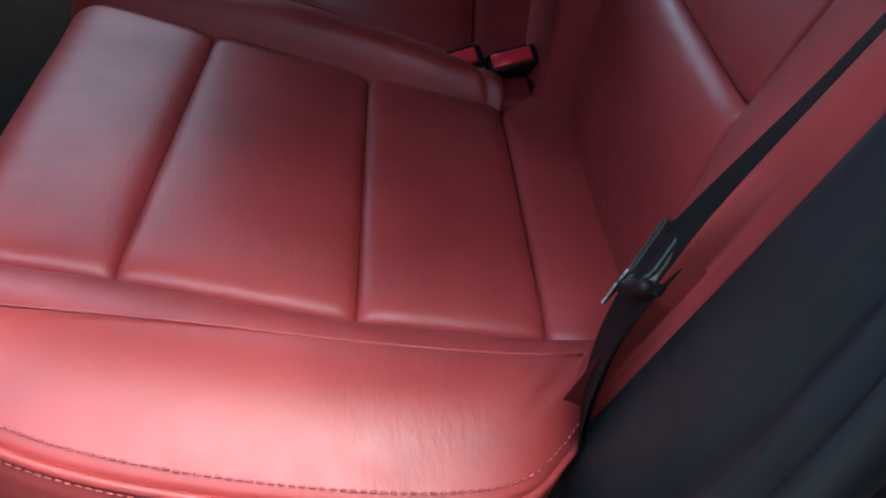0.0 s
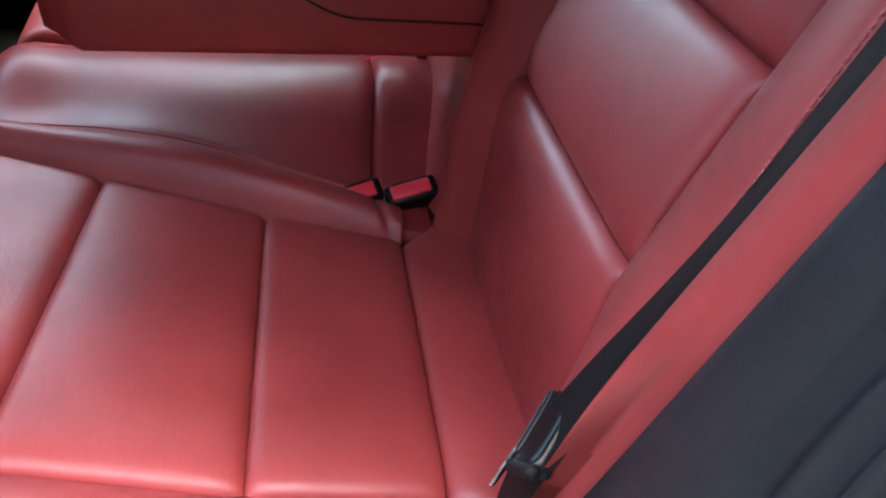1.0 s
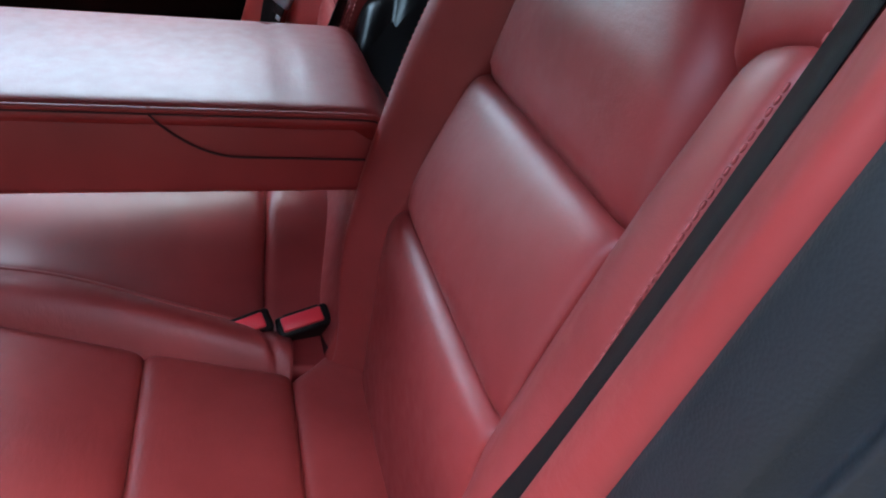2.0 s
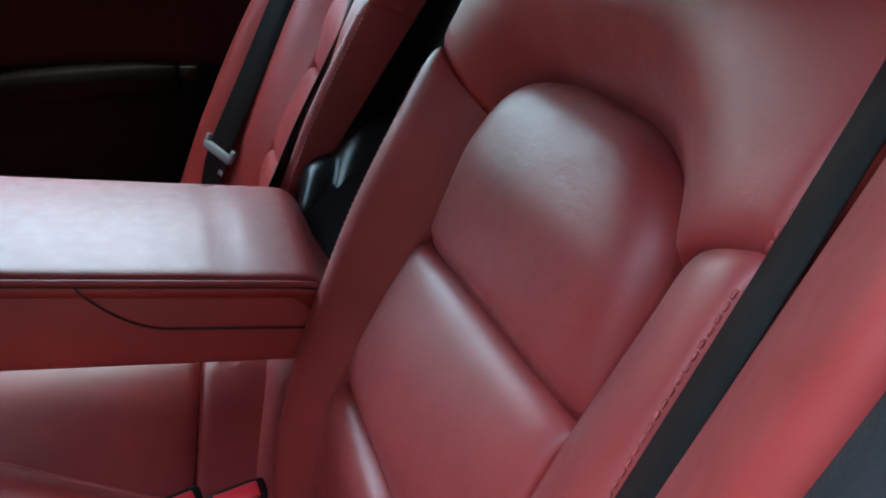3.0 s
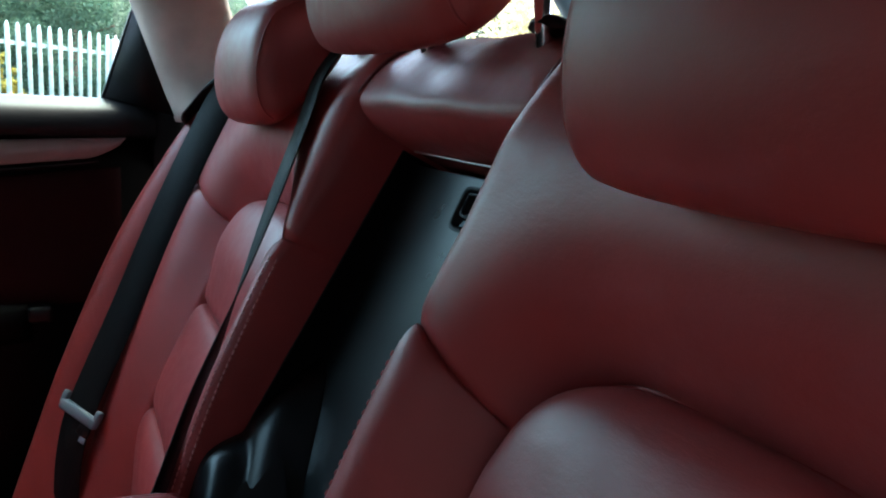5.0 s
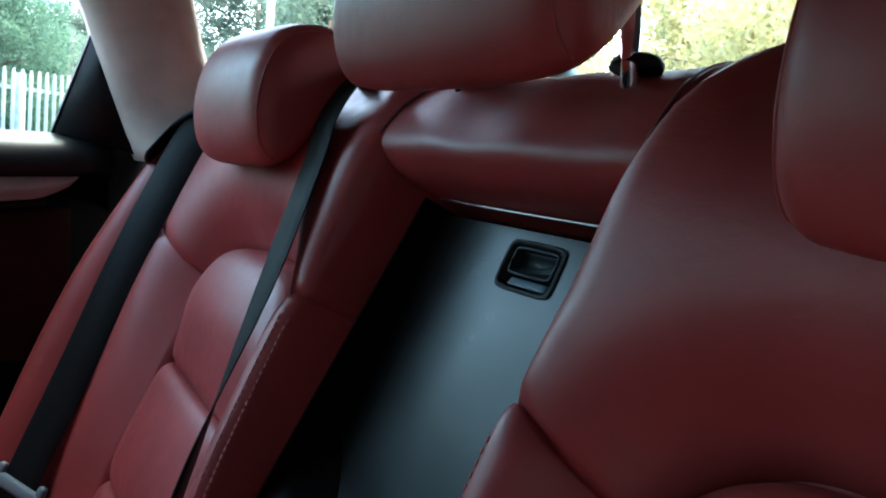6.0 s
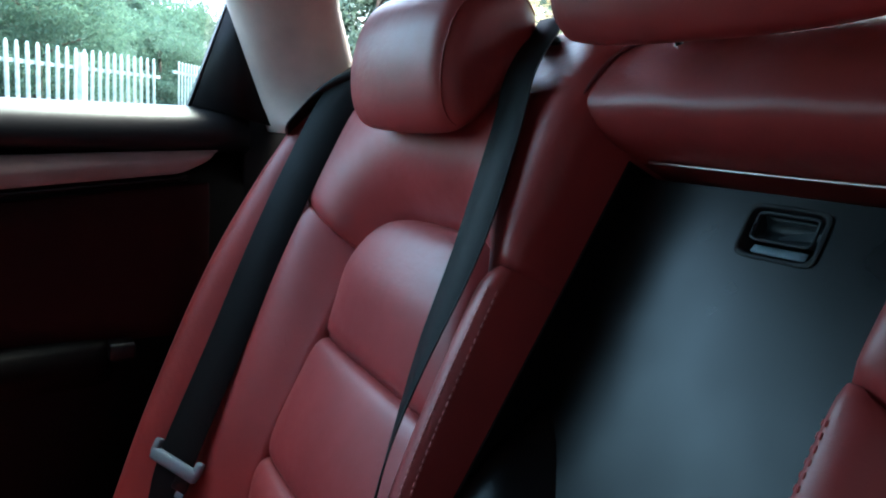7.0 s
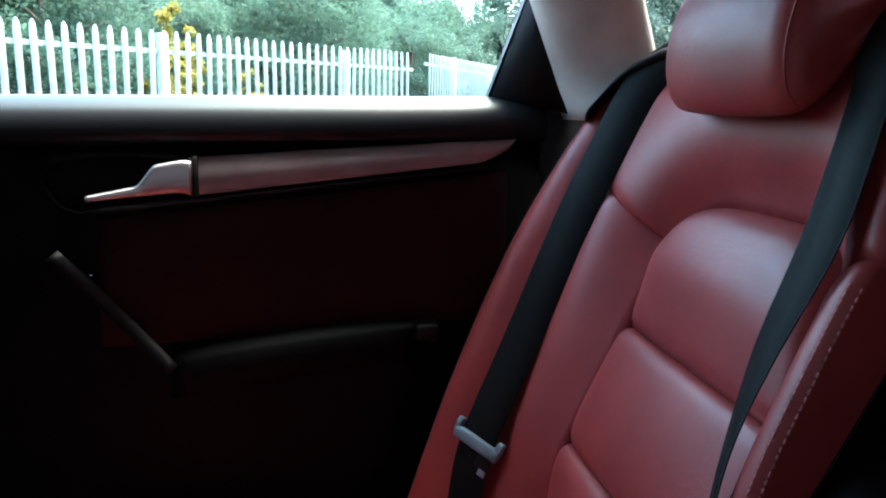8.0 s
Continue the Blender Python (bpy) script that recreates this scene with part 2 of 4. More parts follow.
def insert_rows(v0, v1, nv, round_top=False, puff=0.009):
    """A padded panel of the backrest; its cross seams rise a little to the outside."""
    rows = []
    for k in range(nv + 1):
        q = k / nv
        v = v0 + (v1 - v0) * (math.sin(q * math.pi / 2) ** 0.9 if round_top else 0.5 - 0.5 * math.cos(math.pi * q))
        a, b = ins_bounds(v)
        row = []
        for s in eased(36):
            y = a + (b - a) * s
            slant = 0.011 * (s - 0.45) * ((1 - q) if round_top else 1.0)
            top = puff + 0.010 if round_top else puff
            w = puff + 0.010 * smooth01((v - 0.17) / 0.07) * round_top
            w += crease(v - v0, 0.012, 0.014) + crease(v1 - v, top + 0.006 if round_top else 0.010, 0.010 if round_top else 0.007)
            side = (0.008 + 0.012 * smooth01((v - 0.17) / 0.08)) if round_top else 0.006
            w += crease(y - a, side, 0.011, 0.002) + crease(b - y, side, 0.012, 0.002)
            w = max(w, -0.010) + BASE(v)
            w += 0.006 * math.sin(math.pi * s) * math.sin(math.pi * min(1, max(0, (v - v0) / (v1 - v0))))
            row.append((y, v + slant, w))
        rows.append(row)
    return rows


def bolster_rows(inner, v0=-0.27, v1c=0.25, v1e=0.283, nt=40, ns=12):
    """A side bolster: from the insert's edge up and over its own edge, back to the shell."""
    rows = []
    for t in eased(nt):
        vc, ve = v0 + (v1c - v0) * t, v0 + (v1e - v0) * t
        c = ins_bounds(vc)[0 if inner else 1]
        e = (EDGE_IN if inner else EDGE_OUT)(ve)
        peak = PEAK_IN(ve) if inner else PEAK_OUT(ve)
        row = []
        for s in steps(0, 1, ns):
            y, v = c + (e - c) * s, vc + (ve - vc) * s
            w0 = BASE(vc) - 0.001 - 0.006 * smooth01((vc - 0.17) / 0.08)
            w = w0 + (peak - w0) * math.sin(math.pi / 2 * min(1, s / 0.94)) ** 1.15
            w += seam((v1e - v0) * (1 - t), 0.006, 0.007)
            row.append((y, v, w))
        wy, wv, ww = row[-1]
        d = -1 if inner else 1
        r = 0.010
        for q in steps(0, 1, 5)[1:]:
            th = q * math.pi / 2
            row.append((wy + d * r * math.sin(th), wv, ww - r * (1 - math.cos(th))))
        row.append((wy + d * r, wv, min(-0.02, ww - 0.02)))
        row.append((wy + d * r, wv, -0.09))
        rows.append(row)
    return rows


def shoulder_lines(n=70):
    """The insert's arch and the seat back's outer outline, point for point."""
    arch, rim = [], []
    pts = [(ins_bounds(0.25)[0], 0.25)]
    for q in steps(0, 1, 12)[1:]:
        v = 0.25 + (TOP - 0.25) * math.sin(q * math.pi / 2)
        pts.append((ins_bounds(v)[0], v))
    a, b = ins_bounds(TOP)
    pts += [(a + (b - a) * q, TOP) for q in steps(0, 1, 12)[1:]]
    for q in steps(1, 0, 12)[1:]:
        v = 0.25 + (TOP - 0.25) * math.sin(q * math.pi / 2)
        pts.append((ins_bounds(v)[1], v))
    out = [(EDGE_IN(0.283), 0.283), (0.149, 0.31), (0.158, 0.345), (0.161, 0.38), (0.160, 0.42), (0.159, 0.44)]
    out += [(0.184 - 0.025 * math.cos(q), 0.440 + 0.025 * math.sin(q)) for q in steps(0, math.pi / 2, 5)[1:]]
    out += [(0.184 + 0.330 * q, 0.465 + 0.006 * math.sin(math.pi * q)) for q in steps(0, 1, 8)[1:]]
    out += [(0.514 + 0.042 * math.sin(q), 0.430 + 0.035 * math.cos(q)) for q in steps(0, math.pi / 2, 6)[1:]]
    out += [(0.556, 0.40), (0.555, 0.34), (EDGE_OUT(0.283), 0.283)]

    def even(line):
        acc = [0.0]
        for p, q in zip(line, line[1:]):
            acc.append(acc[-1] + math.dist(p, q))
        res = []
        for k in range(n + 1):
            d = acc[-1] * k / n
            i = max(j for j in range(len(acc) - 1) if acc[j] <= d + 1e-9)
            f = (d - acc[i]) / max(acc[i + 1] - acc[i], 1e-9)
            res.append(tuple(x + (z - x) * f for x, z in zip(line[i], line[i + 1])))
        return res

    return even(pts), even(out)


def shoulder_rows(n=70, ns=18):
    arch, rim = shoulder_lines(n)
    rows = []
    for k, (c, e) in enumerate(zip(arch, rim)):
        t = k / n
        i0, i1 = max(k - 1, 0), min(k + 1, n)
        tx, tv = rim[i1][0] - rim[i0][0], rim[i1][1] - rim[i0][1]
        L = math.hypot(tx, tv)
        nx, nv = (-1, 0) if e[0] < 0.165 and e[1] < 0.441 else (-tv / L, tx / L)
        row = []
        ends = min(math.dist(rim[0], e), math.dist(rim[-1], e))
        for s in steps(0, 1, ns):
            y, v = c[0] + (e[0] - c[0]) * s, c[1] + (e[1] - c[1]) * s
            d = min(math.dist((y, v), p) for p in arch) if s else 0.0
            w = -0.006 + 0.060 * (1 - math.exp(-(d / 0.034) ** 1.35)) + seam(ends, 0.006, 0.007) - DROP(v) * (1 - 0.35 * smooth01((0.23 - y) / 0.07))
            row.append((y, v, w))
        wy, wv, ww = row[-1]
        if e[0] < 0.2:
            r = max(0.008, e[0] - 0.132) if e[1] < 0.44 else 0.027 + 0.021 * smooth01((e[0] - 0.159) / 0.03)
        else:
            r = 0.010 + 0.038 * smooth01((e[1] - 0.43) / 0.03) * (1 if e[0] < 0.5 else smooth01((0.56 - e[0]) / 0.06))
        for q in steps(0, 1, 6)[1:]:
            th = q * math.pi / 2
            row.append((wy + nx * r * math.sin(th), wv + nv * r * math.sin(th), ww - r * (1 - math.cos(th))))
        row.append((wy + nx * r, wv + nv * r, -0.03))
        row.append((wy + nx * r, wv + nv * r, -0.07))
        rows.append(row)
    return rows


def seat_back(sgn, label):
    th = thing("rear_seat_back", label, "car seat", group="rear seat backs")

    def put(rows):
        return [[bk(sgn * y + YC, v, w) for y, v, w in r] for r in rows]

    back = -BN * 0.03
    part("insert_panel", slab(put(insert_rows(0.147, TOP, 34, True, 0.010)), back), RED, th)
    part("insert_panel", slab(put(insert_rows(0.001, 0.147, 30)), back), RED, th)
    part("insert_panel", slab(put(insert_rows(-0.27, 0.001, 32)), back), RED, th)
    part("side_bolster", slab(put(bolster_rows(True)), -BN * 0.01, False), RED, th)
    part("side_bolster", slab(put(bolster_rows(False)), -BN * 0.01, False), RED, th)
    part("shoulder_panel", slab(put(shoulder_rows()), -BN * 0.01, False), RED, th)
    shell = [[bk(sgn * y + YC, v, -0.03) for y in (0.145, 0.555)] for v in (-0.02, 0.45)]
    part("back_shell", slab(shell, -BN * 0.06), CARPET, th, "black carpeted back of the seat", False)
    for inner in (True, False):
        f = EDGE_IN if inner else EDGE_OUT
        d = 1 if inner else -1
        for th_ in (25, 70) if inner else (33,):
            sn, cs = math.sin(radians(th_)), math.cos(radians(th_))
            line = [bk(sgn * (f(v) - d * 0.0101 * sn) + YC, v, (PEAK_IN if inner else PEAK_OUT)(v) - 0.0101 * (1 - cs) + 0.0002) for v in steps(-0.1, 0.268, 40)]
            part("stitching", stitches(line, 0.0034 if inner and sgn < 0 else 0.0044, 0.0062 if inner else 0.0054, BN * cs + Vector((0, -sgn * d * sn, 0))), LIT_STITCH if inner and sgn > 0 else RED_STITCH, th, "row of red thread stitches")
    line = [bk(sgn * 0.5605 + YC, v, 0.0525 - DROP(v)) for v in steps(0.287, 0.425, 20)]
    part("stitching", stitches(line, 0.0044, 0.0054, BN), RED_STITCH, th, "row of red thread stitches")
    return th


near_back = seat_back(-1, "red leather rear seat back with pleated padded insert")
far_back = seat_back(1, "red leather rear seat back beside the closed door")


# ---------- bench cushion ----------
C_IN = curve([(0, 0.160), (0.045, 0.1546), (0.1155, 0.140), (0.189, 0.1233), (0.278, 0.1025), (0.347, 0.0867), (0.41, 0.0726), (0.47, 0.060)])
C_OUT = curve([(0, 0.497), (0.155, 0.494), (0.254, 0.483), (0.337, 0.473), (0.42, 0.467), (0.47, 0.464)])
C_PIPE = curve([(-0.04, 0.527), (0.12, 0.529), (0.28, 0.526), (0.40, 0.526), (0.47, 0.522)])
C_EDGE = curve([(-0.10, 0.512), (-0.045, 0.532), (-0.019, 0.563), (0.003, 0.592), (0.034, 0.622), (0.08, 0.636), (0.16, 0.639), (0.26, 0.632), (0.34, 0.618), (0.40, 0.596), (0.47, 0.555)])
C_MID = curve([(0, 0.100), (0.12, 0.086), (0.27, 0.044), (0.40, 0.020), (0.47, 0.014)])
H_MID = curve([(-0.14, -0.012), (0, -0.012), (0.041, -0.002), (0.131, 0.011), (0.227, 0.014), (0.319, 0.005), (0.42, -0.011), (0.7, -0.014)])
CREST = curve([(-0.14, 0.064), (0, 0.064), (0.10, 0.056), (0.17, 0.050), (0.30, 0.036), (0.40, 0.020), (0.7, 0.010)])
FRONT = 0.425


def lie(y):
    """The cushion's height across the seat: it falls a little to the middle."""
    k = (abs(y) - 0.12) / 0.38
    return -0.022 + 0.027 * max(0.0, min(1.0, k))


def nose(p, h):
    """Carries a place past the front edge round the nose and down."""
    if p <= FRONT:
        return p, h
    r, over = 0.055, p - FRONT
    if over < r * math.pi / 2:
        th = over / r
        return FRONT + r * math.sin(th), h - r * (1 - math.cos(th))
    return FRONT + r, h - r - (over - r * math.pi / 2)


def cushion_panel(a, b, p0, p1, n, puff=0.008, height=lie, na=34, dip=(1, 1, 1, 1), crown=0.004):
    """A padded panel; p0 and p1 are its seams' places at the inner and the outer end."""
    rows = []
    for q in eased(n):
        row = []
        for s in eased(na):
            e0, e1 = (x[0] + (x[1] - x[0]) * s for x in (p0, p1))
            p = e0 + (e1 - e0) * q
            y0, y1 = a(min(p, 0.47)), b(min(p, 0.47))
            y = y0 + (y1 - y0) * s
            h = height(y) + puff
            for on, d, soft in zip(dip, (p - e0, e1 - p, y - y0, y1 - y), (0.009, 0.007, 0.006, 0.009)):
                h += on * crease(d, puff, soft, 0.0028)
            h += crown * math.sin(math.pi * s) * math.sin(math.pi * q)
            row.append((y, *nose(p, h)))
        rows.append(row)
    return rows


cushion = thing("rear_bench_cushion", "red leather rear bench cushion with pleated seat panels", "car seat")
LOW = 0.62
for sgn in (-1, 1):
    def put(rows):
        return [[cu(sgn * y, p, h) for y, p, h in r] for r in rows]

    back = -CN * 0.03
    soft = (1, 1, 0.35 if sgn < 0 else 1, 1)
    c_in = C_IN if sgn < 0 else (lambda p: 0.205)
    part("seat_panel", slab(put(cushion_panel(c_in, C_OUT, (0.0, 0.003), (0.1475, 0.1555), 28, dip=soft)), back), RED, cushion)
    part("seat_panel", slab(put(cushion_panel(c_in, C_OUT, (0.1475, 0.1555), (0.317, 0.337), 28, dip=soft)), back), RED, cushion)
    part("front_panel", slab(put(cushion_panel(c_in, C_OUT, (0.317, 0.337), (LOW, LOW), 50, dip=(1, 0, soft[2], 1))), (0.012, 0, -0.03)), RED, cushion)
    strip = cushion_panel(lambda p: (0.158 if sgn < 0 else 0.20) - 0.05 * smooth01(-p / 0.06), lambda p: 0.50 + 0.1 * smooth01(-p / 0.1), (-0.12, -0.12), (0.0, 0.003), 20, 0.010, na=26)
    part("rear_strip", slab(put(strip), back), RED, cushion)

    # the outer bolster, over its edge and down
    rows = []
    for q in steps(0, 1, 150):
        p = -0.10 + (LOW + 0.10) * q
        pe = min(p, 0.47)
        a, b = C_OUT(pe), C_EDGE(pe)
        row = []
        for s in steps(0, 1, 22):
            y = a - 0.006 + (b - a + 0.006) * s
            h = lie(a) - 0.002 + 0.026 * math.sin(math.pi * min(1, s) ** 0.85) + seam(y - a, 0.006, 0.010)
            h += seam(abs(y - C_PIPE(pe)), 0.0012, 0.003)
            h -= 0.0035 * math.exp(-((p + 0.004 - 0.8 * (y - 0.530)) / 0.005) ** 2) * math.exp(-((y - 0.550) / 0.025) ** 2)
            h -= 0.0025 * math.exp(-((p + 0.020 - 1.3 * (y - 0.530)) / 0.004) ** 2) * math.exp(-((y - 0.555) / 0.02) ** 2)
            row.append((y, *nose(p, h)))
        y, pp, h = row[-1]
        for dy, dh in ((0.003, -0.003), (0.004, -0.008), (0.004, -0.012), (0.008, -0.016), (0.010, -0.03), (0.010, -0.10), (0.006, -0.2)):
            row.append((y + dy, pp, h + dh))
        rows.append(row)
    part("outer_bolster", slab(put(rows), (0, 0, -0.02)), RED, cushion)
    pipe = [cu(sgn * C_PIPE(p), p, lie(0.5) - 0.002 + 0.026 * math.sin(math.pi * ((C_PIPE(p) - C_OUT(p)) / (C_EDGE(p) - C_OUT(p))) ** 0.85)) for p in steps(-0.012, 0.40, 40)]
    part("piping", tube(pipe, 0.0013), RED, cushion, "thin raised leather seam")
    edge = [cu(sgn * (C_EDGE(p) - 0.004), p, lie(0.5) + 0.0025) for p in steps(-0.03, 0.40, 60)]
    part("stitching", stitches(edge, 0.0045, 0.0065, CN), RED_STITCH, cushion, "row of pale red thread stitches")
    edge = [cu(sgn * (C_EDGE(p) + 0.009), p, lie(0.5) - 0.0165) for p in steps(-0.03, 0.40, 60)]
    part("stitching", stitches(edge, 0.0045, 0.0065, (0, sgn, 0)), RED_STITCH, cushion, "row of pale red thread stitches")
    edge = [cu(sgn * (C_EDGE(p) + 0.0055), p, lie(0.5) - 0.011) for p in steps(-0.05, 0.42, 60)]
    part("piping", tube(edge, 0.004), RED, cushion, "rolled leather welt along the edge")

    if sgn > 0:
        continue
    # the ridge beside the middle place
    rows = []
    for q in steps(0, 1, 160):
        p = 0.0 + LOW * q
        pe = min(p, 0.47)
        a, b = C_MID(pe), C_IN(pe)
        row = []
        for s in steps(0, 1, 18):
            y = a + (b - a) * s
            h = H_MID(p) + (-0.017 - H_MID(p)) * s + 0.020 * math.sin(math.pi * s ** 1.3) ** 0.8 * (1 - 0.4 * smooth01((0.03 - p) / 0.06))
            h -= 0.005 * math.exp(-((p - 0.016 - 0.30 * (b - y)) / 0.0035) ** 2) * smooth01((0.07 - p) / 0.05)
            h -= 0.004 * math.exp(-((p - 0.006 - 0.75 * (b - y)) / 0.0040) ** 2) * smooth01((0.06 - p) / 0.04)
            row.append((y, *nose(p, h)))
        row.append((b + 0.003, *nose(p, -0.022)))
        row.append((b + 0.008, *nose(p, -0.034)))
        rows.append(row)
    part("inner_ridge", slab(put(rows), back), RED, cushion)
    line = [cu(sgn * C_MID(p), p, H_MID(p) + 0.0005) for p in steps(0.03, 0.42, 40)]
    part("piping", tube(line, 0.0022), RED, cushion, "thin raised leather seam")


def middle(y, p):
    """Height of the middle place: it climbs from the near ridge to a crown under the armrest."""
    a = C_MID(max(0.0, min(p, 0.47)))
    low, high = H_MID(p), CREST(p)
    return low + (high - low) * smooth01((y + a) / (0.095 + a)) - 0.055 * smooth01((y - 0.11) / 0.11) + 0.003 * math.sin(17 * y + 9 * p)


rows = []
for q in eased(60):
    p = 0.026 + (LOW - 0.026) * q
    a = -C_MID(min(p, 0.47))
    rows.append([cu(y, *nose(p, middle(y, p) + crease(p - 0.026, 0.010, 0.008) + crease(y - a, 0.002, 0.006, 0.001))) for y in (a + (0.205 - a) * s for s in eased(44))])
part("middle_panel", slab(rows, (0, 0, -0.03)), RED_SLICK_DIM, cushion, "smooth glossy red leather middle place, darkened for armrest shade")
rows = [[cu(y, p, middle(y, p) + crease(0.026 - p, 0.008, 0.008) - 0.010 * smooth01((-p - 0.045) / 0.05)) for y in steps(-0.15, 0.205, 44)] for p in steps(-0.14, 0.026, 28)]
part("rear_strip", slab(rows, -CN * 0.03), RED_SLICK_DIM, cushion)
part("cushion_base", block((-0.44, -0.60, 0.30), (0.04, 0.60, 0.375), 0.02), CARPET, cushion, "black base under the cushion")


# ---------- folded-down centre armrest ----------
centre = thing("centre_seat", "red leather centre seat section with folded-down armrest and black hatch", "car seat")


def arm_ring(x, grow=0.0):
    """Outline of the armrest across the car at a place along it."""
    top, low = 0.684 - 0.055 * (x + 0.125), 0.603 - 0.035 * (x + 0.17)
    f = smooth01((x + 0.385) / 0.03) if x < -0.355 else 1.0
    r = smooth01((0.075 - x) / 0.06)
    top = low + 0.04 + (top - low - 0.04) * (0.35 + 0.65 * f) * (0.1 + 0.9 * r)
    low = low + 0.02 * (1 - f)
    half = 0.124 - 0.012 * (1 - f)
    return top, low, half


rings = []
for x in steps(-0.385, 0.075, 46):
    top, low, half = arm_ring(x)
    ring = []
    for k in range(40):
        th = 2 * math.pi * k / 40
        c, s = math.cos(th), math.sin(th)
        y = half * math.copysign(abs(c) ** 0.22, c)
        z = (top + low) / 2 + (top - low) / 2 * math.copysign(abs(s) ** (0.17 if s > 0 else 0.18), s)
        ring.append((x, y, z))
    rings.append(ring)
arm = part("armrest", loft(rings), RED_PLAIN, centre, "folded-down red leather armrest")
rows = []
for q in eased(44):
    x = -0.372 + 0.415 * q
    top, low, half = arm_ring(x)
    row = []
    for s in eased(30):
        y = (half + 0.001) * (2 * s - 1)
        dx, dy = min(x + 0.372, 0.043 - x), min(y + half, half - y)
        z = top + 0.010 + seam(dy, 0.007, 0.0035) + seam(dx, 0.012, 0.010) + 0.004 * math.sin(math.pi * s)
        z -= 0.0025 * math.exp(-((x + 0.055 + 0.01 * math.sin(9 * y)) / 0.006) ** 2)
        row.append((x, y, z))
    rows.append(row)
part("top_pad", slab(rows, (0, 0, -0.012)), RED_PLAIN, arm, "padded leather top with a pressed crease")
for sgn in (-1, 1):
    line = [(x, sgn * 0.1240, arm_ring(x)[0] + 0.0045) for x in steps(-0.36, 0.035, 30)]
    part("piping", tube(line, 0.0028), RED, arm, "leather welt along the top edge")
    line = [(x, sgn * 0.1247, arm_ring(x)[0] + 0.0008) for x in steps(-0.355, 0.035, 30)]
    part("seam_line", tube(line, 0.0011), RED_SEAM, arm, "dark seam under the welt")
    line = []
    for q in steps(0, 1, 30):
        x = -0.176 + 0.205 * q
        line.append((x, sgn * 0.1252, 0.688 - 0.040 * math.sin(min(1, q * 2.8) * math.pi / 2) ** 0.8 - 0.06 * (x + 0.176)))
    part("seam_line", tube(line, 0.0011), RED_SEAM, arm, "dark curved side seam")


# ---------- middle of the backrest: load-through behind the armrest ----------
prof = [(-0.07, 0.508), (-0.03, 0.512), (-0.005, 0.503), (0.017, 0.484), (0.032, 0.460), (0.039, 0.433), (0.038, 0.419), (0.027, 0.410), (0.010, 0.405), (-0.02, 0.4045), (-0.07, 0.405)]
pw, pv = curve([(i, p[0]) for i, p in enumerate(prof)]), curve([(i, p[1]) for i, p in enumerate(prof)])
rings = []
for y in steps(YC - 0.149, YC + 0.149, 28):
    sag = 0.0008 * math.sin(y * 60)
    rings.append([bk(y, pv(i) - sag * 0.6, pw(i) - sag) for i in steps(0, len(prof) - 1, 40)])
part("top_pad", loft(rings), RED, centre)
for sgn in (-1, 1):
    line = [bk(YC + sgn * (0.133 + 0.010 * max(0.0, pw(i) / 0.04) ** 1.5), pv(i) + 0.0006, pw(i) + 0.0006) for i in steps(0.3, 6.5, 30)]
    part("piping", tube(line, 0.0018), RED_WELT, centre, "dark leather seam at the end of the pad")


low = [[bk(y, v, -0.012 + 0.004 * math.cos(y * 9) + 0.10 * min(0.0, v + 0.02)) for y in steps(YC - 0.146, YC + 0.146, 16)] for v in steps(-0.30, 0.03, 16)]
part("lower_panel", slab(low, -BN * 0.015), RED_PLAIN, centre, "red leather strip behind the buckles")


def hatch_hole(y, v):
    return -0.036 < y < 0.020 and 0.350 < v < 0.384


ys = sorted(set(steps(YC - 0.132, YC + 0.132, 12) + [-0.036, 0.020]))
vs_ = sorted(set(steps(-0.24, 0.393, 18) + [0.350, 0.384]))
bm = bmesh.new()
net = {}
for y in ys:
    for v in vs_:
        net[y, v] = bm.verts.new(bk(y, v, -0.030))
for y0, y1 in zip(ys, ys[1:]):
    for v0, v1 in zip(vs_, vs_[1:]):
        if not hatch_hole((y0 + y1) / 2, (v0 + v1) / 2):
            bm.faces.new((net[y0, v0], net[y1, v0], net[y1, v1], net[y0, v1]))
hole = [(-0.036, 0.350), (0.020, 0.350), (0.020, 0.384), (-0.036, 0.384)]
deep = [bk(y * 0.93, v + (0.003 if v < 0.36 else -0.003), -0.052) for y, v in hole]
dv = [bm.verts.new(p) for p in deep]
for i in range(4):
    bm.faces.new((net[hole[i]], net[hole[(i + 1) % 4]], dv[(i + 1) % 4], dv[i]))
bm.faces.new(dv)
part("hatch_panel", bm, SATIN, centre, "black plastic load-through hatch panel", False)
fold = curve([(-0.06, 0.012), (0.03, 0.024), (0.07, 0.027), (0.088, 0.024), (0.102, 0.014), (0.113, 0.003), (0.13, 0.0), (0.155, -0.006), (0.178, -0.018), (0.20, -0.0305)])
rows = []
for v in steps(-0.06, 0.20, 44):
    row = []
    for q in steps(-1, 1, 30):
        y = YC + 0.129 * q
        sink = 0.016 * smooth01((0.09 - y) / 0.12) * smooth01((0.20 - v) / 0.05)
        row.append(bk(y, max(-0.02, v - 0.13 * smooth01((0.125 - y) / 0.11)), fold(v) - sink + 0.004 * math.sin(38 * y + 26 * v) * smooth01((0.19 - v) / 0.06)))
    rows.append(row)
part("hinge_gaiter", slab(rows, -BN * 0.004), GAITER, centre, "creased glossy black cover over the armrest hinge")
RC, RV = -0.008, 0.367


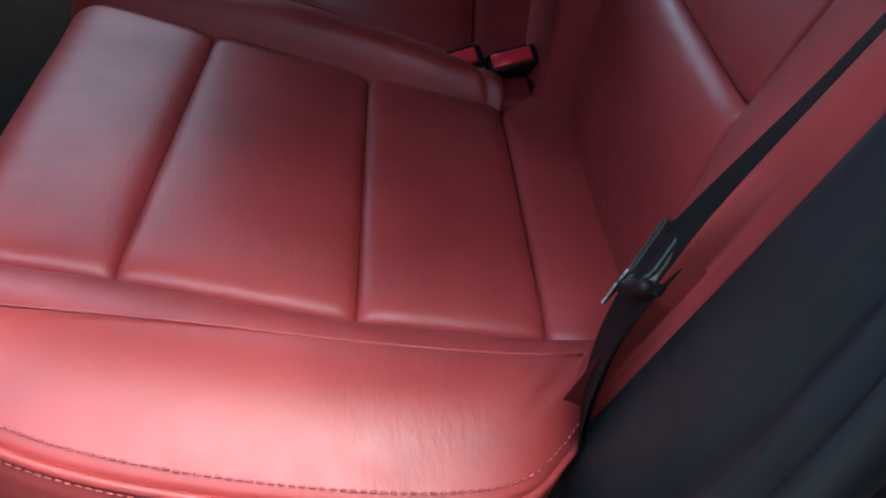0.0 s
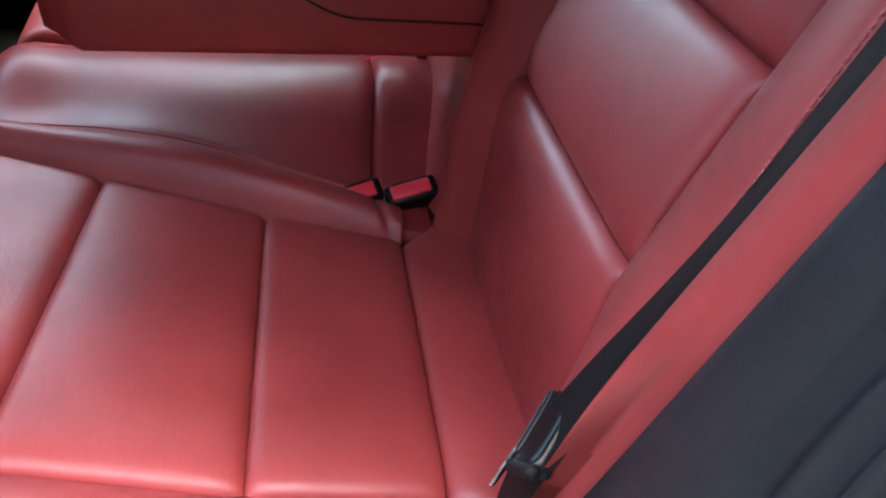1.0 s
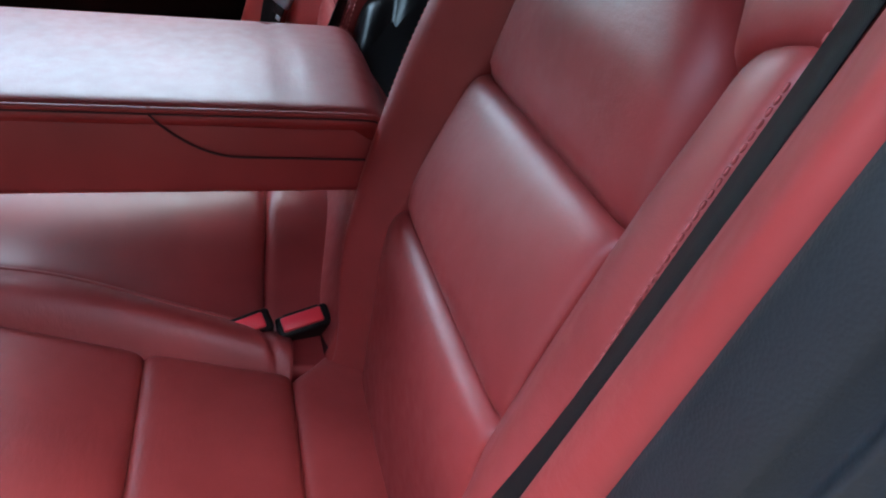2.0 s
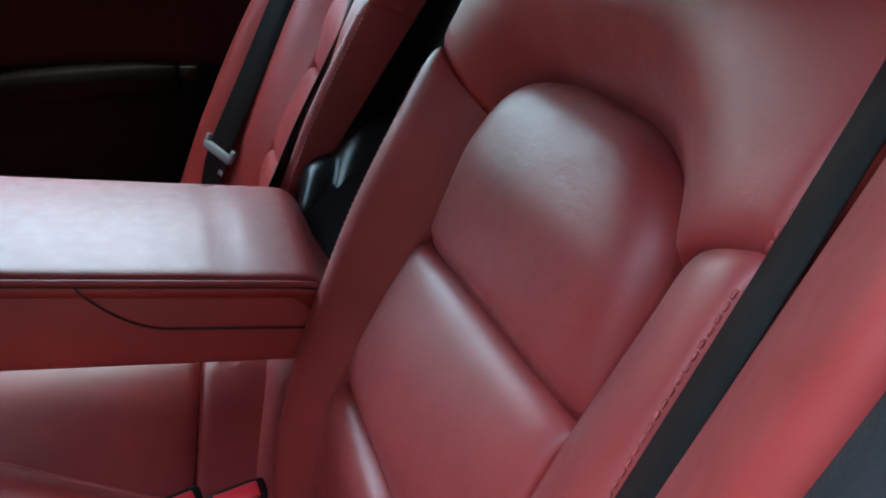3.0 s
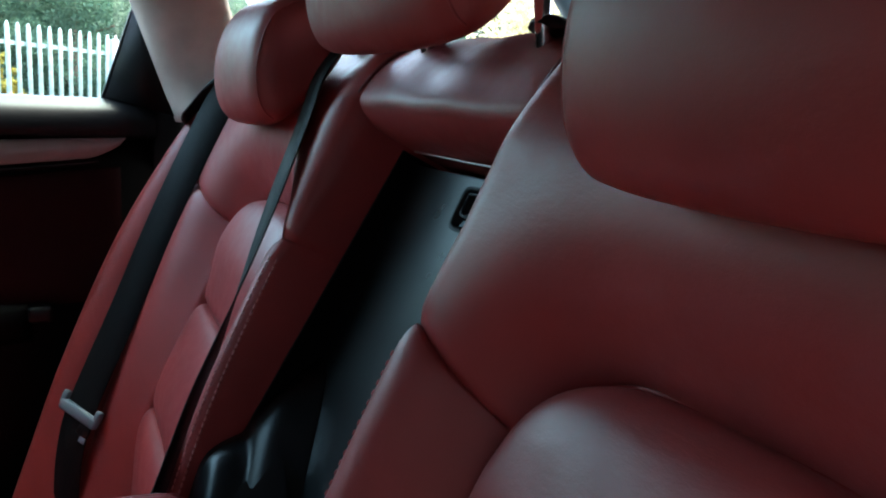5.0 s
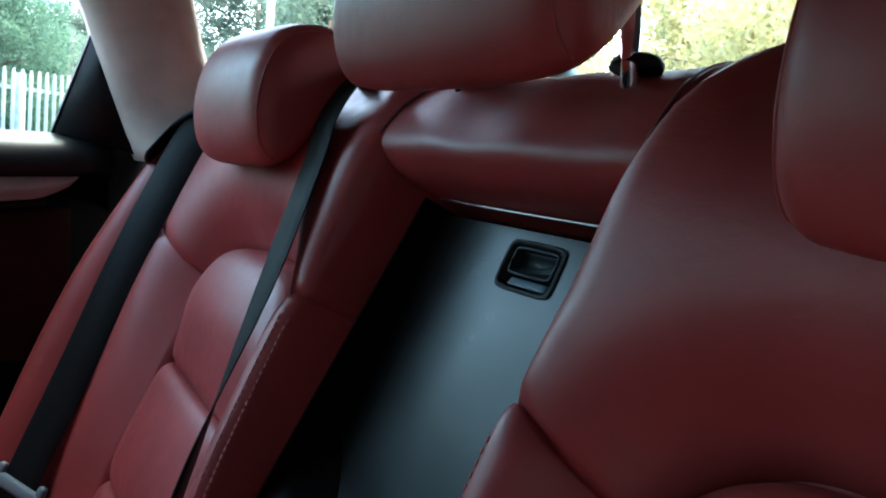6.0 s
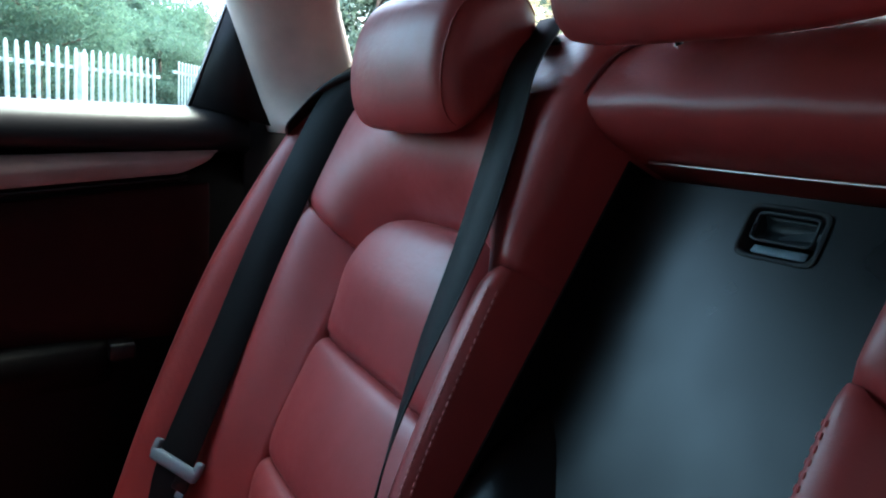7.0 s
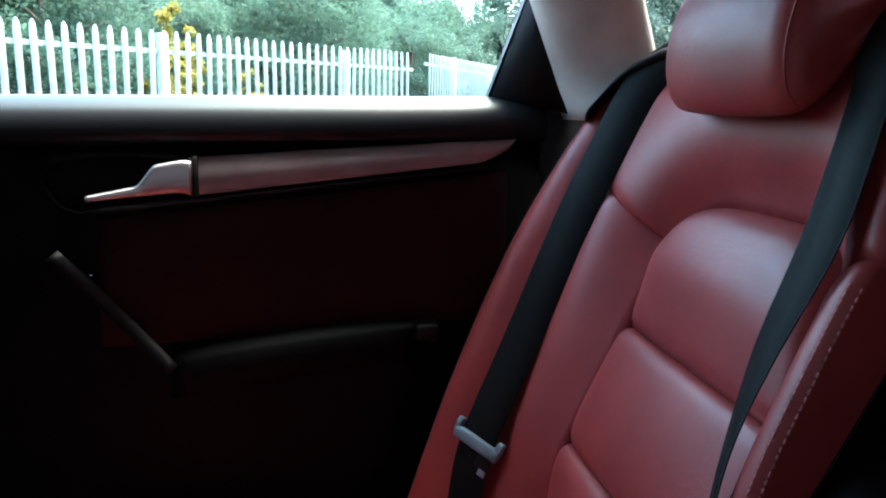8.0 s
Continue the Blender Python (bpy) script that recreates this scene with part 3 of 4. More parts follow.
def rounded(hy, hv, w, n=40, p=0.3):
    return [bk(RC + hy * math.copysign(abs(math.cos(a)) ** p, math.cos(a)), RV + hv * math.copysign(abs(math.sin(a)) ** p, math.sin(a)), w) for a in steps(0, 2 * math.pi, n)[:-1]]


bm = bmesh.new()
rings = grid(bm, [rounded(0.0305, 0.0190, -0.0288), rounded(0.0285, 0.0172, -0.0280), rounded(0.0268, 0.0156, -0.0290), rounded(0.0258, 0.0148, -0.046)], True)
bm.faces.new(rings[-1])
handle = part("release_handle", bm, RUBBER, centre, "black plastic pull handle in a recess")
# Lever and ledge get lighter greys in place of the light they catch.
lev = [[bk(-0.0295 + 0.043 * s_, 0.3620 + 0.0175 * q, -0.0318 - 0.007 * math.sin(math.pi * q) - 0.004 * q) for s_ in steps(0, 1, 8)] for q in steps(0, 1, 10)]
part("lever", slab(lev, -BN * 0.003), CHARCOAL, handle, "smooth hollow finger plate")
loop = [bk(RC + 0.0225 * math.copysign(abs(math.cos(a)) ** 0.25, math.cos(a)), 0.3708 + 0.0095 * math.copysign(abs(math.sin(a)) ** 0.25, math.sin(a)), -0.0308) for a in steps(0, 2 * math.pi, 40)]
part("lever_rim", tube(loop, 0.0012), CHARCOAL, handle)
ledge = [[bk(-0.028 + 0.040 * s_, 0.3535 + 0.0055 * q, -0.0325 - 0.002 * q) for s_ in steps(0, 1, 6)] for q in steps(0, 1, 3)]
part("ledge", slab(ledge, -BN * 0.003), GREYPLASTIC, handle, "ledge under the lever, coloured paler for light on it")
lip = [bk(y, 0.4025 - 0.0012 * math.cos(9 * y), -0.020) for y in steps(-0.128, 0.120, 24)]
part("hatch_lip", tube(lip, 0.0012), SILVER, centre, "thin bright metal lip over the hatch")
for sgn in (-1, 1):
    wall = [[bk(YC + sgn * 0.1302, v, -0.085 + (0.085 + 0.010 - 0.076 * (v - 0.05)) * q) for v in steps(0.05, 0.40, 10)] for q in (0, 1)]
    part("side_lining", slab(wall, (0, sgn * 0.006, 0)), DOORBLACK, centre, "black plastic side of the opening", False)
    line = [bk(YC + sgn * 0.1303, v, 0.010 - 0.076 * (v - 0.05)) for v in steps(0.05, 0.40, 10)]
    part("lining_edge", tube(line, 0.0007, 6), CHARCOAL, centre, "thin edge of the side lining")


# ---------- head restraints ----------
def headrest(y0, x0, zb, zt, wide, lift, label):
    """A padded block with flat sides and a front that leans back, on two chrome posts; x0 is its front."""
    th = thing("headrest", label, "headrest", group="rear headrests")
    outline = [(0.020, 0.0), (0.005, 0.13), (0.0, 0.40), (0.007, 0.68), (0.024, 0.90), (0.052, 0.995), (0.080, 0.97), (0.096, 0.84), (0.098, 0.66), (0.085, 0.46), (0.062, 0.24), (0.040, 0.06)]
    n = len(outline)
    px, pz = (curve([(i, outline[i % n][k]) for i in range(-2, n + 3)]) for k in range(2))

    def ring(q):
        """The side outline at q, -1 to 1 across the pad."""
        d = wide * (1 - abs(q))
        r = 0.022
        inset = r - math.sqrt(max(0.0, r * r - max(0.0, r - d) ** 2))
        pts = []
        for i in steps(0, n, 60)[:-1]:
            x, u = px(i), pz(i)
            cx, cu_ = 0.055, 0.5
            z = zb + (zt - zb) * u
            zc = zb + (zt - zb) * cu_
            L = math.hypot(x - cx, z - zc)
            k = (L - inset) / L
            x, z = cx + (x - cx) * k, zc + (z - zc) * k
            low = smooth01(1 - u / 0.55)
            z += lift * abs(q) ** 3 * low - 0.006 * abs(q) ** 4 * smooth01((u - 0.6) / 0.4)
            x -= 0.010 * (1 - q * q) * smooth01((0.06 - x) / 0.05)
            pts.append(Vector((x0 + x, y0 + wide * q, z)))
        return pts

    qs = [math.sin(a) for a in steps(-math.pi / 2, math.pi / 2, 44)]
    part("pad", loft([ring(q) for q in qs]), RED, th)
    for sgn in (-1, 1):
        r = ring(sgn * (1 - 0.008 / wide))
        seam_pts = [p for i, p in enumerate(r) if i < 36]
        part("seam_line", tube(seam_pts, 0.0009), RED, th, "sewn edge of the pad")
        part("stitching", stitches([p + Vector((0, -sgn * 0.004, 0)) for p in seam_pts], 0.0032, 0.0055, (-0.8, sgn * 0.6, 0), 0.0007), RED_STITCH, th, "fine red stitches along the edge")
    for sgn in (-1, 1):
        part("post", tube([(0.224, y0 + sgn * 0.088, 1.03), (0.212, y0 + sgn * 0.088, zb + 0.06)], 0.006, 12), CHROME, th, "chrome headrest post")
        col = [[bk(y0 + sgn * 0.088 + 0.022 * math.cos(t) * k, 0.485 + z, 0.023 + 0.012 * math.sin(t) * k) for t in steps(0, 2 * math.pi, 20)[:-1]] for z, k in ((0.0, 0.9), (0.004, 0.9), (0.007, 0.75))]
        part("collar", loft(col), BLACK, th, "black plastic post guide")
    return th


headrest(-0.350, 0.114, 0.989, 1.128, 0.103, 0.006, "red leather headrest on the seat beside the open doorway")
headrest(0.348, 0.112, 0.986, 1.122, 0.101, 0.006, "red leather headrest on the seat beside the closed door")
headrest(0.004, 0.122, 1.051, 1.195, 0.131, 0.010, "red leather centre headrest raised on chrome posts")


# ---------- seat belts and buckles ----------
def near_tongue(th):
    """A moulded tongue on the belt, seen nearly edge-on: a ribbed plate with a rounded foot and a latch blade."""
    foot = Vector((-0.046, -0.576, 0.573))
    along, wide = Vector((0.034, 0.037, 0.020)), Vector((0.004, -0.025, 0.027))
    nrm = -along.cross(wide).normalized()
    rings = []
    for q in steps(0, 1, 24):
        k = (1 - (2 * q - 1) ** 10) ** 0.5 * 0.85 + 0.15
        thick = 0.0065 + 0.003 * math.exp(-(q / 0.16) ** 2)
        rings.append([foot + along * q + wide * (0.5 + 0.5 * k * math.copysign(abs(math.cos(a)) ** 0.4, math.cos(a))) + nrm * thick * k * math.copysign(abs(math.sin(a)) ** 0.6, math.sin(a)) for a in steps(0, 2 * math.pi, 24)[:-1]])
    tongue = part("tongue", loft(rings), SATIN, th, "black ribbed plastic belt tongue")
    for f in (0.03, 0.20):
        rib = [foot + along * q + wide * f + nrm * 0.0068 for q in steps(0.12, 0.94, 10)]
        part("rib", tube(rib, 0.0009), CHARCOAL, tongue, "raised edge rib")
    bead = [foot + along * 0.03 + wide * q + nrm * 0.004 for q in steps(0.02, 0.98, 10)]
    part("foot", tube(bead, 0.0045, 12), RUBBER, tongue)
    a, d = Vector((-0.046, -0.572, 0.583)), Vector((-0.0135, -0.0105, -0.0125))
    w = Vector((0.5, 0.5, -0.6)).normalized() * 0.0052
    rows = [[a + d * q + w * s * (1 if q < 0.8 else 0.55) for s in (-1, 0, 1)] for q in (-0.2, 0.4, 0.8, 1.0)]
    part("plate", slab(rows, nrm * 0.0015), CHROME, tongue, "chrome latch plate", False)


def side_belt(sgn):
    th = thing("seat_belt", "black webbing seat belt hanging with grey tongue", "seat belt", group="rear seat belts")
    path = [(0.262, 0.450, 1.078), (0.222, 0.498, 1.074), (0.182, 0.535, 1.054), (0.150, 0.553, 1.020), (0.118, 0.562, 0.955), (0.072, 0.567, 0.85), (0.020, 0.566, 0.72),
            (-0.030, 0.563, 0.60), (-0.046, 0.560, 0.54), (-0.052, 0.560, 0.47), (-0.048, 0.560, 0.40)]
    fx, fy, fz = (curve([(i, p[k]) for i, p in enumerate(path)]) for k in range(3))
    pts = [(fx(i), sgn * (fy(i) + (0.014 if sgn < 0 else 0.0)), fz(i)) for i in steps(0, len(path) - 1, 60)]
    half = [Vector((-0.0142, sgn * 0.0190, 0.0060)) if sgn > 0 else Vector((-0.0126, -0.0201, 0.0046)).lerp(Vector((0.001, -0.0235, 0.0)), 0.55 * smooth01((0.76 - p[2]) / 0.16)) for p in pts]
    part("webbing", band(pts, half, 0.0014), WEB, th)
    part("webbing", band([(p[0] + 0.004, p[1] + sgn * 0.002, p[2]) for p in pts[37:]], [h * 0.6 for h in half[37:]], 0.0014), WEB, th)
    c = Vector((-0.0330, sgn * 0.562, 0.5925))
    ax = Vector((-0.018, sgn * 0.024, 0.0085)).normalized()
    al = Vector((-0.35, 0, -0.93)).normalized()
    al = (al - ax * al.dot(ax)).normalized()
    nn = ax.cross(al)
    m = Matrix((ax, al, nn)).transposed().to_4x4()
    m.translation = c
    if sgn < 0:
        near_tongue(th)
        return_guide(th, sgn)
        return th
    tongue = part("tongue", moved(joined([block((-0.034, -0.006, -0.006), (0.034, 0.010, 0.006), 0.004), block((-0.036, -0.016, -0.004), (-0.026, 0.004, 0.005), 0.003), block((0.026, -0.016, -0.004), (0.036, 0.004, 0.005), 0.003)]), m), GREYPLASTIC, th, "grey plastic belt tongue")
    part("plate", moved(block((-0.028, 0.008, -0.0014), (-0.008, 0.026, 0.0014), 0.001), m), SATIN, tongue, "black latch plate")
    part("tip", moved(block((-0.027, 0.026, -0.0010), (-0.016, 0.034, 0.0010), 0.0008), m), GREYPLASTIC, tongue, "pale tip of the latch plate")
    return_guide(th, sgn)
    return th


def return_guide(th, sgn):
    gx, gy, gz = (curve([(0, a), (1, c), (2, d), (3, e)]) for a, c, d, e in ((0.098, 0.140, 0.190, 0.250), (0.612, 0.590, 0.545, 0.470), (0.985, 1.030, 1.055, 1.062)))
    rings = []
    for q in steps(0, 3, 24):
        k = 0.35 + 0.65 * math.sin(math.pi * min(1, (q + 0.25) / 3.2)) ** 0.6
        rings.append([(gx(q) + 0.016 * k * math.cos(a) + 0.010, sgn * (gy(q) + 0.024 * k * math.cos(a + 0.6)), gz(q) + 0.017 * k * math.sin(a) - 0.004) for a in steps(0, 2 * math.pi, 14)[:-1]])
    part("belt_guide", loft(rings), BLACK, th, "black moulded belt outlet cover")


side_belt(-1)
side_belt(1)

th = thing("seat_belt", "black webbing centre seat belt running down the bolster", "seat belt", group="rear seat belts")
line = [(0.50, 0.235, 0.040), (0.44, 0.215, 0.060), (0.385, 0.199, 0.060), (0.29, 0.183, 0.057), (0.195, 0.195, 0.046), (0.12, 0.187, 0.043), (0.044, 0.158, 0.045), (-0.03, 0.125, 0.050)]
fv, fy, fw = (curve([(i, p[k]) for i, p in enumerate(line)]) for k in range(3))
pts, half = [], []
for i in steps(0, len(line) - 1, 70):
    pts.append(bk(fy(i), fv(i), fw(i)))
    tw = radians(6 + 26 * smooth01((i - 2.6) / 2.6))
    half.append(Vector((math.sin(tw), math.cos(tw), 0.0)) * 0.0235)
part("webbing", band(pts, half, 0.0014), WEB, th)
for sgn in (-1, 1):
    part("selvedge", tube([Vector(p) + h * sgn for p, h in zip(pts, half)], 0.0009, 6), RUBBER, th, "bound edge of the webbing")


def buckle(x, y, z, turn, lean, label):
    th = thing("belt_buckle", label, "seat belt buckle", group="belt buckles")
    m = pose(x, y, z, lean, -10, turn)
    part("housing", moved(joined([block((-0.030, -0.013, -0.05), (0.030, 0.013, 0.0), 0.004)]), m), BLACK, th)
    part("button", moved(block((-0.024, -0.008, -0.004), (0.022, 0.009, 0.004), 0.002), m), BUTTON, th, "bright red release button")
    part("slot", moved(block((-0.020, 0.009, -0.004), (0.020, 0.0125, 0.0012), 0.0005), m), RUBBER, th)


buckle(-0.046, -0.098, 0.428, 10, 28, "black belt buckle with red button in the seat gap")
buckle(-0.109, -0.105, 0.430, 14, 40, "black belt buckle with red button half sunk in the gap")
buckle(-0.058, 0.150, 0.466, -8, -20, "black belt buckle with red button under the armrest")


# ---------- bolsters beside the seat back ----------
B_V = [(-0.26, 0.070, 0.640), (-0.156, 0.082, 0.640), (-0.015, 0.096, 0.640), (0.168, 0.102, 0.640), (0.30, 0.092, 0.636), (0.40, 0.078, 0.625)]
N_V = [(-0.36, -0.040, 0.550), (-0.26, -0.013, 0.566), (-0.10, 0.030, 0.597), (0.0, 0.056, 0.617), (0.168, 0.100, 0.650), (0.28, 0.130, 0.672), (0.40, 0.150, 0.686)]
bw, ba = curve([(p[0], p[1]) for p in B_V]), curve([(p[0], p[2]) for p in B_V])
nw, na = curve([(p[0], p[1]) for p in N_V]), curve([(p[0], p[2]) for p in N_V])


def wing(sgn):
    rows = []
    for v in steps(-0.44, 0.40, 56):
        a1, w1 = (na(v), nw(v)) if sgn < 0 else (ba(v), bw(v))
        near = smooth01((v + 0.06) / 0.12)
        a0, w0 = (a1 - 0.012 + (0.600 - 0.022 * v - a1 + 0.012) * near, w1 + 0.020 + (0.056 - 0.008 * v - w1) * near) if sgn < 0 else (0.566, 0.012)
        row = [(a0, -0.06)]
        for s in steps(0, 1, 12):
            row.append((a0 + (a1 - 0.012 - a0) * s, w0 + (w1 - w0) * (s if sgn < 0 else math.sin(math.pi / 2 * s) ** 0.8) + (0.005 * math.sin(math.pi * s) ** 0.6 if sgn < 0 else 0.0)))
        for t in steps(0, math.pi * 0.75, 7)[1:]:
            row.append((a1 - 0.012 + 0.013 * math.sin(t), w1 - 0.013 * (1 - math.cos(t))))
        row.append((a1 - 0.004, w1 - 0.05))
        rows.append([bk(sgn * a, v, w) for a, w in row])
    part("outer_wing", slab(rows, -BN * 0.01), RED, near_back if sgn < 0 else far_back, "red leather wing beside the doorway")


wing(-1)
wing(1)


# ---------- the car's body round the seat ----------
SPREAD = curve([(-0.36, 2.0), (-0.10, 1.70), (0.0, 1.40), (0.10, 1.0), (0.20, 0.82), (0.40, 0.72)])  # the trim widens towards the sill


def along_jamb(profile, sgn, v0=-0.42, v1=0.43, n=40):
    """A strip that follows the seat's side up the doorway; profile: (outward, forward) in metres."""
    rings = []
    for v in steps(v0, v1, n):
        vv = max(-0.36, min(v, 0.40))
        a, w = (na(vv), nw(vv)) if sgn < 0 else (ba(vv), bw(vv))
        k = SPREAD(vv) if sgn < 0 else 1.0
        rings.append([bk(sgn * (a + o * k), v, w + f) for o, f in profile])
    return loft(rings)


jamb = tagged(part("wall_doorway", along_jamb([(-0.004, -0.045), (-0.003, -0.008), (0.002, 0.001), (0.010, 0.003), (0.034, -0.001), (0.038, -0.005), (0.042, -0.017), (0.047, -0.016), (0.055, -0.006), (0.058, -0.007), (0.062, -0.019), (0.065, -0.017), (0.070, -0.010), (0.074, -0.019), (0.076, -0.08), (-0.004, -0.08)], -1), CHARCOAL), "charcoal moulded door frame trim beside the seat", "door frame", kind="structure")
tagged(part("trim_seal", along_jamb([(0.077, -0.05), (0.079, -0.036), (0.086, -0.030), (0.094, -0.036), (0.097, -0.05), (0.088, -0.06)], -1), RUBBER), "black rubber door seal", "door seal", kind="structure")
tagged(part("wall_door_frame", along_jamb([(0.098, -0.08), (0.100, -0.060), (0.130, -0.075), (0.150, -0.10), (0.185, -0.11), (0.200, -0.14), (0.200, -0.2), (0.098, -0.2)], -1), BODYPAINT), "dark painted door frame of the car", "car body", kind="structure")
tagged(part("trim_seal", along_jamb([(0.004, -0.05), (0.004, -0.016), (0.012, -0.006), (0.022, -0.010), (0.026, -0.03), (0.02, -0.05)], 1, -0.42, 0.40), RUBBER), "black rubber seal along the far doorway", "door seal", kind="structure")
tagged(part("wall_lining", along_jamb([(0.018, -0.06), (0.020, -0.035), (0.050, -0.040), (0.070, -0.06), (0.07, -0.10), (0.018, -0.10)], 1, -0.42, 0.40), BLACK), "black lining of the far doorway", "door frame", kind="structure")

# far rear door, closed
door = tagged(new("door_1"), "closed rear car door with black trim and red insert darkened for shade", "car door", kind="structure")


def lathe_x(profile, x0, x1, n=24, rise=lambda x: 0.0):
    rings = []
    for x in steps(x0, x1, n):
        rings.append([(x, y, z + rise(x)) for y, z in profile])
    return loft(rings)


XF, XR = -1.70, 0.075
rise = lambda x: 0.015 * (x - 0.011)
part("door_top", lathe_x([(0.715, 0.997), (0.704, 0.9985), (0.697, 0.9965), (0.688, 0.992), (0.679, 0.986), (0.672, 0.978), (0.668, 0.968), (0.667, 0.956), (0.672, 0.946), (0.684, 0.942), (0.74, 0.942), (0.74, 0.99)], XF, XR, 30, rise), DOORTOP, door, "soft black sill pad below the window")
part("door_skin", lathe_x([(0.70, 0.948), (0.688, 0.90), (0.690, 0.70), (0.70, 0.40), (0.72, 0.24), (0.76, 0.24), (0.76, 0.948)], XF, XR, 8), DOORBLACK, door, "black lower door trim")

def strip_line(x):
    """Lower and upper edge of the decorative strip."""
    up = 0.9215 + 0.0645 * (x + 0.354)
    low = 0.8765 + 0.113 * (x + 0.362)
    return low, min(up, 0.947)


def strip_patch(x0, x1, lift, n=40):
    rows = []
    for q in steps(0, 1, n):
        x = x0 + (x1 - x0) * q
        lo, hi = strip_line(x)
        lo = hi - (hi - lo) * max(0.04, math.sqrt(max(0.0, min(1.0, (x1 - x) / 0.045))) if x > x1 - 0.045 else 1.0)
        rows.append([(x, lift - 0.004 * math.sin(math.pi * s), lo + (hi - lo) * s) for s in steps(0, 1, 8)])
    return rows


part("trim_strip", slab(strip_patch(-0.362, 0.036, 0.672), (0, 0.016, 0)), TRIMSTRIP, door, "smooth grey-mauve decorative strip")
groove = [(x, 0.676, strip_line(x)[0] - 0.006) for x in steps(-0.48, 0.0, 30)]
part("trim_line", tube(groove, 0.0035), SATIN, door, "black edge under the strip")
cup = [(-0.525, 0.902), (-0.516, 0.880), (-0.505, 0.864), (-0.486, 0.857), (-0.46, 0.859)]
part("trim_line", tube([(x, 0.678, z) for x, z in cup], 0.0030), SATIN, door, "rim of the handle recess")
rows = [[(x, 0.690 + 0.012 * math.sin(math.pi * q) * math.sin(math.pi * s), 0.866 + 0.06 * s + 0.05 * (x + 0.5) * (1 - s)) for s in steps(0, 1, 6)] for q, x in zip(steps(0, 1, 10), steps(-0.52, -0.366, 10))]
part("handle_recess", slab(rows, (0, 0.01, 0)), RUBBER, door, "dark recess behind the handle")
dh = part("inner_handle", bmesh.new(), SILVER, door)
sections = []
for q in steps(0, 1, 30):
    x = -0.4715 + 0.1135 * q
    k = smooth01((q - 0.44) / 0.22)
    low = 0.8725 + 0.010 * q - 0.004 * smooth01((q - 0.85) / 0.15)
    high = 0.8800 + 0.021 * q + 0.021 * k - 0.003 * smooth01((q - 0.9) / 0.1)
    zc, hh = (low + high) / 2, (high - low) / 2
    yc = 0.652 + 0.010 * q + 0.004 * math.sin(math.pi * q)
    sections.append([(x, yc + 0.008 * math.copysign(abs(math.cos(t)) ** 0.7, math.cos(t)), zc + hh * math.copysign(abs(math.sin(t)) ** 0.6, math.sin(t))) for t in steps(0, 2 * math.pi, 16)[:-1]])
bm = loft(sections)
bmesh.ops.recalc_face_normals(bm, faces=bm.faces[:])
bm.to_mesh(dh.data)
bm.free()
for p in dh.data.polygons:
    p.use_smooth = True
tagged(dh, "satin chrome door pull lever")
part("handle_gap", block((-0.3575, 0.662, 0.876), (-0.351, 0.680, 0.924), 0.002), RUBBER, door)

rows = []
for q in eased(20):
    x = -0.47 + 0.50 * q
    row = []
    for s in eased(14):
        z0, z1 = 0.712 - 0.02 * (1 - q), strip_line(x)[0] - 0.016
        z = z0 + (z1 - z0) * s
        row.append((x, 0.684 - 0.006 - seam(min(x + 0.47, 0.03 - x), 0.006, 0.01) - seam(min(z - z0, z1 - z), 0.006, 0.01), z))
    rows.append(row)
part("insert_panel", slab(rows, (0, 0.01, 0)), DOOR_RED_SHADED, door, "red leather door insert coloured dark for shade")
rows = []
for q in steps(0, 1, 30):
    x = -0.392 + 0.305 * q
    zt = 0.676 + 0.034 * math.sin(q * math.pi / 2) ** 0.8
    d = 0.010 + 0.024 * math.sin(math.pi * min(1, q * 1.0)) ** 0.35
    rows.append([(x, 0.688 - d, zt - 0.050), (x, 0.686 - d, zt - 0.02), (x, 0.688 - d, zt - 0.006), (x, 0.693 - d, zt), (x, 0.70 - d * 0.7, zt + 0.003), (x, 0.694, zt + 0.008)])
part("arm_rest", slab(rows, (0, 0.012, 0)), DOORBLACK, door, "black door armrest ledge")
line = [(-0.512 + 0.124 * q, 0.654 + 0.010 * math.sin(math.pi * q), 0.812 - 0.142 * q) for q in steps(0, 1, 20)]
part("pull_grip", band(line, [Vector((0.006, 0.002, 0.0055))] * len(line), 0.005), BLACK, door, "slanting black grip of the door pull")
part("end_cap", block((-0.092, 0.655, 0.690), (-0.062, 0.69, 0.712), 0.004), SATIN, door)
part("switch", block((-0.4735, 0.651, 0.7875), (-0.4695, 0.654, 0.790), 0.0005), CHROME, door, "tiny bright switch mark")

# windows, pillars and roof
win = tagged(new("window_1"), "clear side window of the closed rear door", "car window", kind="structure")
gl = part("pane", slab([[(-1.70, 0.706, 0.985), (-1.70, 0.60, 1.36)], [(0.02, 0.706, 1.0), (0.02, 0.60, 1.36)]], (0, 0.004, 0)), GLASS, win, smooth=False)
gl.visible_shadow = False
part("window_seal", tube([(x, 0.708, 0.987 + rise(x)) for x in steps(-1.70, 0.02, 20)], 0.0035), RUBBER, win, "thin rubber seal at the sill")
part("window_frame", slab([[(0.011, 0.700, 0.999), (0.055, 0.678, 0.990), (0.104, 0.655, 0.978)], [(0.030, 0.688, 1.066), (0.056, 0.674, 1.062), (0.083, 0.658, 1.058)], [(0.046, 0.674, 1.130), (0.051, 0.668, 1.135), (0.056, 0.662, 1.138)]], (0.0, 0.012, 0)), BLACK, win, "black triangular quarter panel")
